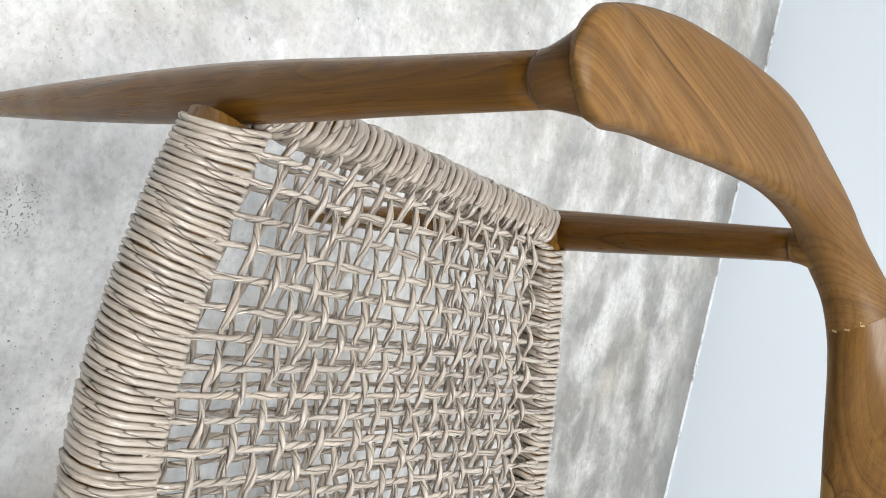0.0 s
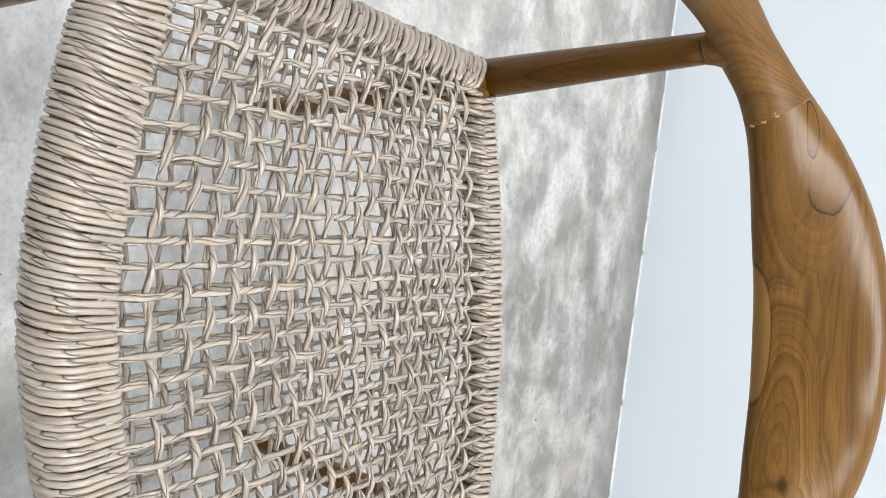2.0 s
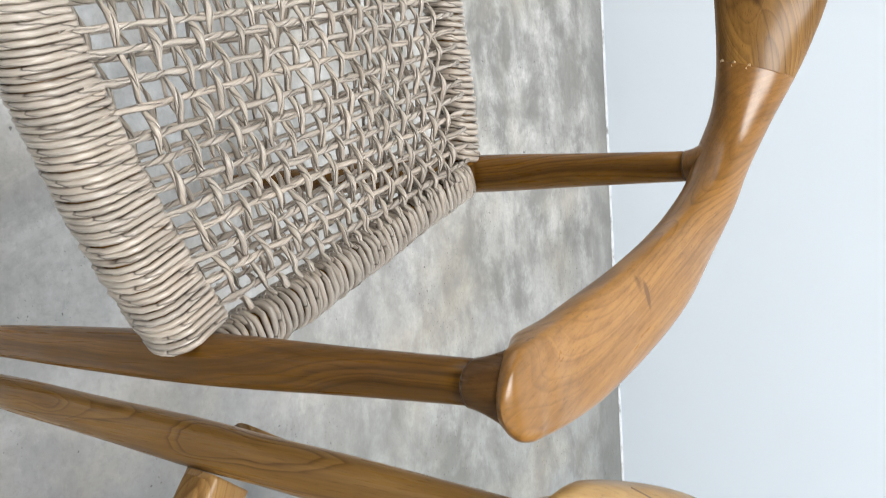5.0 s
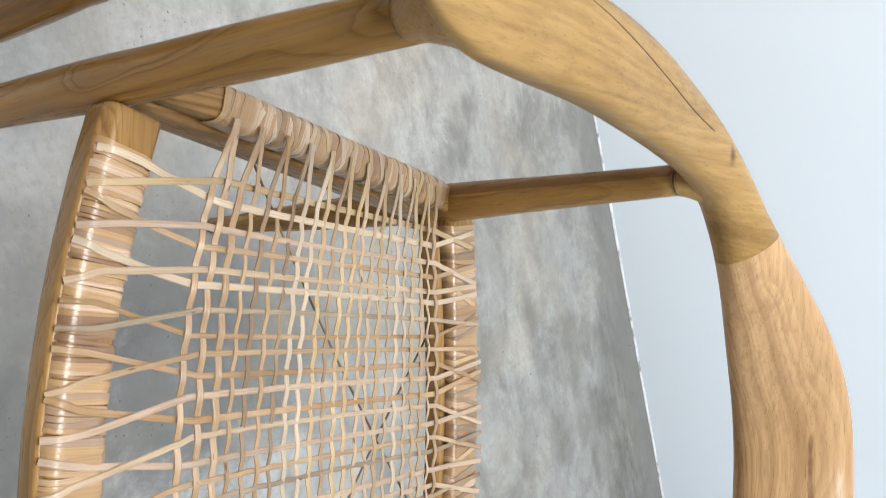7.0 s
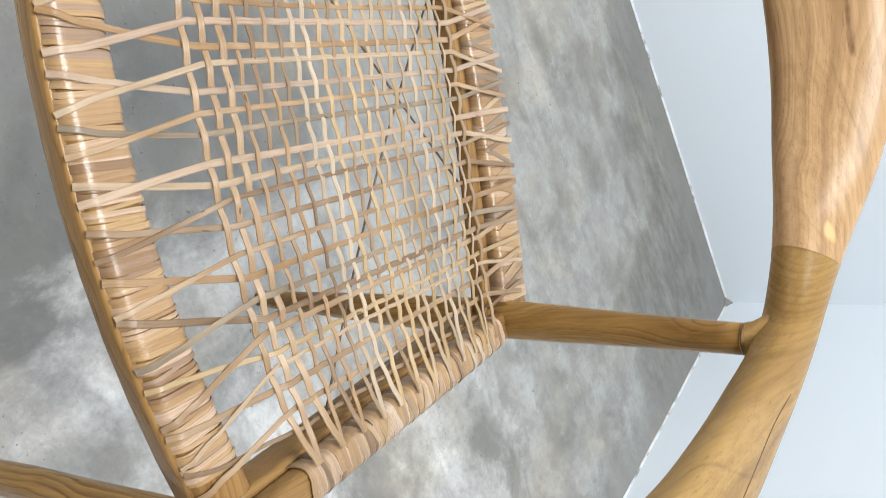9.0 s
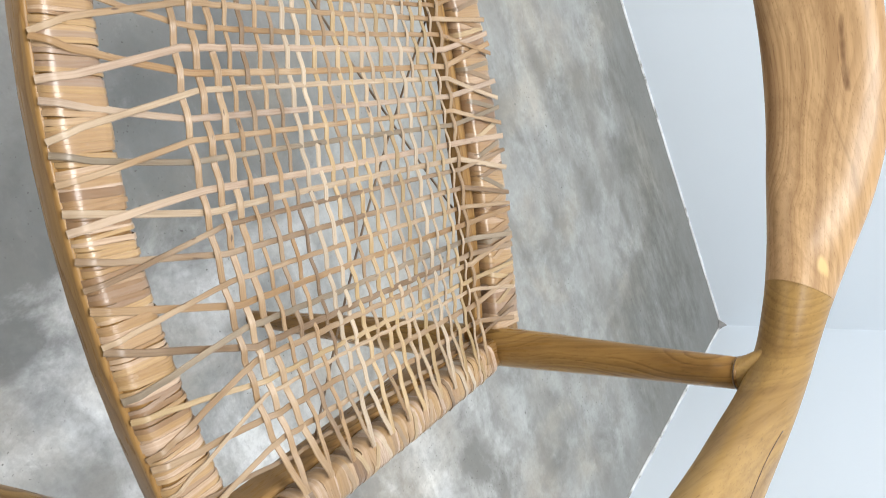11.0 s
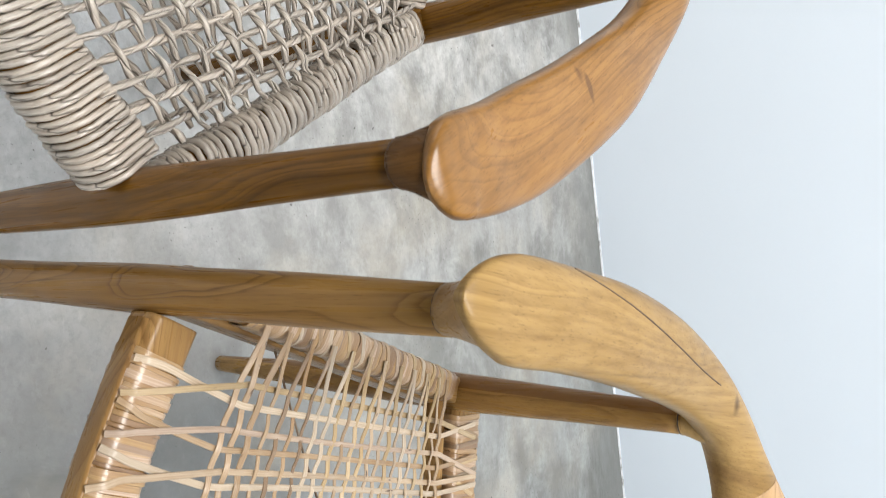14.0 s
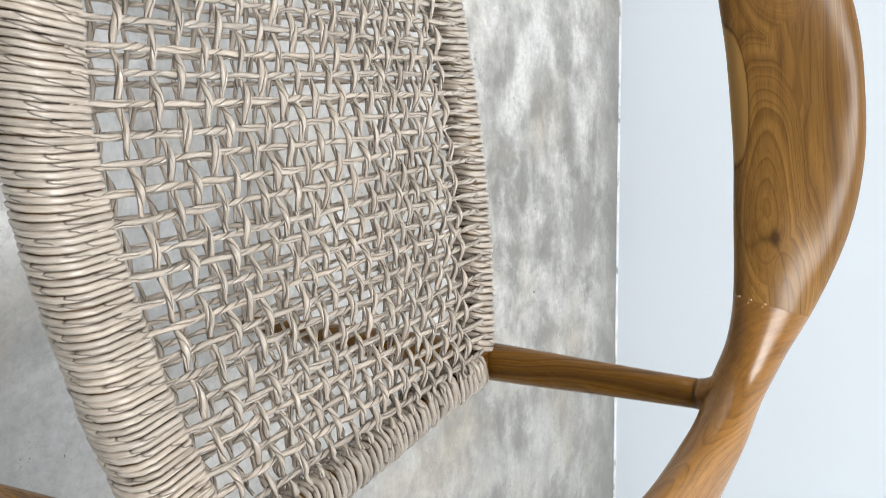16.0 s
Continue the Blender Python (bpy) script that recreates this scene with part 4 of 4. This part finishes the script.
                fat.append(0.84 + 0.20 * max(over, -0.4) + 0.07 * math.sin(2.7 * pos + 3 * ph))
            part("cord_strand", strand_mesh("cord_strand", pts, weft_half, weft_half * 0.72, twist * rnd.uniform(0.3, 0.6), cord, 8, rnd.uniform(0, 3), 1.6, fat), seat)

    weave(0.0, 0.0029, 0.0031, 0.0008, 0.0027, 115)
    # the returning cords under the seat
    weave(0.031, 0.0023, 0.0025, 0.0008, 0.0022, 80)


def cane_seat(chair):
    """Seat of split cane: bare rails with a rebate, strips wrapped over them, pairs leaving the front rail and a loose plain weave."""
    rnd, plan = random.Random(11), PALE_PLAN
    seat = part("seat", None, chair, "loose weave of split natural cane")
    rail_core("seat_rail", lambda f: plan.front_line(2 * f - 1, 0.0012), 0.4285, 0.4285, 0.0078, 0.0215, 0.0028, pale_rail, seat)
    rail_core("seat_rail", lambda f: plan.front_line(2 * f - 1, 0.01905), 0.4270, 0.4270, 0.0356, 0.034, (0.008, 0.0085, 0.010, 0.008), pale_rail, seat)
    for f0, f1 in ((0.0, 0.0525), (0.9475, 1.0)):
        rail_core("seat_rail", lambda f: plan.front_line(2 * (f0 + (f1 - f0) * f) - 1, 0.0190), 0.4268, 0.4268, 0.0368, 0.0352, (0.007, 0.008, 0.009, 0.007), pale_rail, seat)

    def rear(u):
        return plan.rear_line(u, 0.0040 + 0.008 * u * u)

    rail_core("seat_rail", lambda f: rear(2 * f - 1), 0.417, 0.417, 0.037, 0.028, 0.006, pale_rail, seat)
    rail_core("seat_rail", lambda f: plan.rear_line(2 * f - 1, -0.0225), 0.4165, 0.4165, 0.0115, 0.0155, 0.002, pale_rail, seat)
    for side in (-1, 1):
        rail_core("seat_rail", lambda v: plan.side_line(side, v), 0.434, 0.428, 0.025, 0.022, 0.007, pale_side_rail, seat)
        rail_core("seat_rail", lambda v: plan.side_line(side, v) + Vector((-side * 0.006, 0, 0)), 0.405, 0.401, 0.022, 0.036, 0.004, pale_side_rail, seat)
    strips = [coil_mesh("cane_turn", 0.0377, 0.0358, (0.009, 0.0092, 0.011, 0.009), 0.0013 + 0.00016 * k, 0.0007, 0.0010, cane_wrap, True, seed=k) for k in range(9)]
    wrap("cane_turn", strips, lambda f: plan.front_line(1.79 * f - 0.895, 0.01905), 0.4270, 0.4270, 128, seat, rnd, 0.0, 0.045, 0.032)
    strips = [coil_mesh("cane_turn", 0.0388, 0.0298, 0.007, 0.0031, 0.0005, 0.002, cane_wrap, True, seed=k + 9) for k in range(7)]
    wrap("cane_turn", strips, lambda f: rear(1.84 * f - 0.92), 0.417, 0.417, 74, seat, rnd, 0.0, 0.045)
    strips = [coil_mesh("cane_turn", 0.0272, 0.0245, 0.008, 0.0023, 0.0008, 0.0022, cane_wrap, True, seed=k + 20) for k in range(7)]
    for side in (-1, 1):
        wrap("cane_turn", strips, lambda v: plan.side_line(side, 0.18 + 0.75 * v), 0.4330, 0.4284, 68, seat, rnd, 0.05 * side, 0.06)
    # loose turns that cross the neat ones, where the pairs leave the rails
    loose = [coil_mesh("cane_lashing", 0.0388, 0.0298, 0.007, 0.0022, 0.0006, 0.0010, CANES[k], True, seed=60 + n) for n, k in enumerate("tyogb")]
    for k in range(30):
        f = (k + 0.5 + rnd.uniform(-0.3, 0.3)) / 30
        at = rear(1.76 * f - 0.88)
        turn = Matrix.Translation(Vector((at.x, at.y, 0.4172))) @ Matrix.Rotation(rnd.choice((-1, 1)) * rnd.uniform(0.15, 0.5), 4, "Z")
        part("cane_lashing", rnd.choice(loose), seat).matrix_basis = turn @ Matrix.Diagonal((1, 1.03, 1.04, 1))
    loose = [coil_mesh("cane_lashing", 0.0272, 0.0245, 0.008, 0.0020, 0.0008, 0.0022, CANES[k], True, seed=70 + n) for n, k in enumerate("tywpb")]
    for side in (-1, 1):
        for k in range(14):
            f = 0.20 + 0.70 * (k + 0.5 + rnd.uniform(-0.3, 0.3)) / 14
            at, ahead = plan.side_line(side, f), plan.side_line(side, f + 0.02) - plan.side_line(side, f)
            turn = Matrix.Translation(Vector((at.x, at.y, 0.4332 - 0.0046 * f))) @ Matrix.Rotation(math.atan2(ahead.y, ahead.x) + rnd.choice((-1, 1)) * rnd.uniform(0.12, 0.35), 4, "Z")
            part("cane_lashing", rnd.choice(loose), seat).matrix_basis = turn @ Matrix.Diagonal((1, 1.05, 1.05, 1))
    wefts, pairs = 23, 15
    us = [-0.842 + 0.1235 * (i // 2) + (0.031 if i % 2 else -0.031) + (0.026 if 20 <= i < 24 else 0.0) for i in range(2 * pairs)]
    vs = [(-0.283 + 0.0139 * j - 0.00009 * j * j + 0.3533) / 0.362 for j in range(wefts)]
    warps = len(us)
    past = [us[0] - 0.22, us[0] - 0.15, us[0] - 0.08] + us + [us[-1] + 0.06, us[-1] + 0.10, us[-1] + 0.14]
    # tones of the single strips, from west to east and from front to rear
    warp_tones, weft_tones = "ywptcwgotopocptgpcbbtogbtycttb", "ttttbobwwytyyccycwcyyct"

    def top(u, v):
        a, b = plan.front_line(u, 0.018), plan.rear_line(u, -0.0105)
        p = a.lerp(b, v)
        return Vector((p.x, p.y, 0.4470 - 0.0135 * v - 0.010 * (1 - u * u) * 4 * max(v, 0.0) * (1 - v)))

    for i, u in enumerate(us):
        middle, side = -0.842 + 0.1235 * (i // 2), 1 if i % 2 else -1
        # the two strips of a pair leave the rail crosswise
        start = middle * 1.02 - side * rnd.uniform(0.010, 0.045) + rnd.gauss(0, 0.008)
        lead = start - side * rnd.uniform(0.0, 0.035)
        end = u + rnd.uniform(-0.09, 0.09)
        jit, bend, meet = rnd.gauss(0, 0.005), rnd.uniform(-0.012, 0.012), rnd.uniform(0.19, 0.23)
        pts, total = [], wefts * 4 + 26
        for k in range(total + 1):
            v = -0.055 + 1.135 * k / total
            near = min(1.0, max(0.0, 1 - max(v, 0) / meet))
            far = min(1.0, max(0.0, (v - 0.92) / 0.16))
            here = (u + jit + bend * math.sin(3 * v)) * (1 - near - (1 - near) * far) + start * near + end * (1 - near) * far
            if v < 0:
                here += (lead - start) * -v / 0.055
            p = top(here, v)
            row = (v - vs[0]) / (vs[-1] - vs[0]) * (wefts - 1)
            inside = max(0.0, min(1.0, row + 1)) * max(0.0, min(1.0, wefts - row))
            p.z += inside * 0.0011 * math.cos(math.pi * (row + i)) + 0.0022 * far - 0.0010 * max(0.0, 1 - abs(v) / 0.03) + 0.0012 * max(0.0, 1 - abs(v - 0.035) / 0.045) - 0.0095 + math.sqrt(0.0095 ** 2 - min(0.0088, max(0.0, (-0.0243 - v) * 0.362)) ** 2)
            p.z -= 0.0035 * side * math.sin(math.pi * min(1.0, max(0.0, v / (1.1 * meet)))) * (0.6 if side > 0 else 0.25)
            pts.append(p)
        wide = rnd.uniform(0.0017, 0.0026)
        part("cane_strand", strand_mesh("cane_strand", pts, wide, 0.0007, 0.0, CANES[warp_tones[i]], 8, phase=rnd.uniform(-0.3, 0.3), power=3.2), seat)
    for j, v in enumerate(vs):
        pts = []
        skew, ph = rnd.uniform(-0.005, 0.005), rnd.uniform(0, 6)
        mate = vs[min(j + 1, wefts - 1)] if j % 2 == 0 else vs[j - 1]
        for k in range((warps + 4) * 5 + 1):
            pos = k / 5 - 2.5
            u = float(np.interp(pos, range(-3, warps + 3), past))
            edge = min(1.0, max(0.0, (abs(u) - 0.80) / 0.22))
            p = top(u, v + skew * math.sin(pos * 0.3 + ph) + 0.0006 * math.sin(math.pi * (pos + j)) * (1 - edge) + edge * edge * (mate - v) * 0.45)
            p.z += -0.0013 * math.cos(math.pi * (pos + j)) * (1 - edge) + (0.0035 + 0.004 * v) * edge
            pts.append(p)
        wide = rnd.uniform(0.0018, 0.0024) + (0.0004 if j < 3 else 0.0)
        part("cane_strand", strand_mesh("cane_strand", pts, wide, 0.0007, 0.0, CANES[weft_tones[j]], 8, phase=rnd.uniform(-0.35, 0.35), power=3.2), seat)
    # two dark strips tied crosswise under the weave, from the rear rail to the side rails
    for (x0, y0), (x1, y1) in (((0.088, 0.004), (-0.236, -0.205)), ((-0.088, 0.004), (0.238, -0.205))):
        pts = [Vector((x0 + (x1 - x0) * k / 12, y0 + (y1 - y0) * k / 12, 0.398 - 0.010 * math.sin(math.pi * k / 12))) for k in range(13)]
        part("cane_tie", strand_mesh("cane_tie", pts, 0.0011, 0.0009, 0.0, CANES["d"], 8), seat, "dark strip of cane tied under the weave")


round_chair("dark brown teak round armchair with a woven grey cord seat", (teak_leg, teak_leg, teak_arm, teak_back, teak_arm_right, teak_end), RAIL_BROWN, (0.0014, -0.0008), 1.0, 0.6520, 13, True, (0.178, 0.162), (1.0, 0.93), cord_seat, pose(0.3678, 0.5842, 0, 0, 0, 12.37))
round_chair("pale honey teak round armchair with a woven natural cane seat", (pale_leg, pale_split_leg, pale_arm, pale_back, pale_arm, pale_end), RAIL_PALE, (-0.0010, 0.0), 0.86, 0.6640, 11, False, (0.173, 0.173), (1.03, 1.03), cane_seat, pose(1.1198, 0.5339, 0, 0, 0, -21.74))
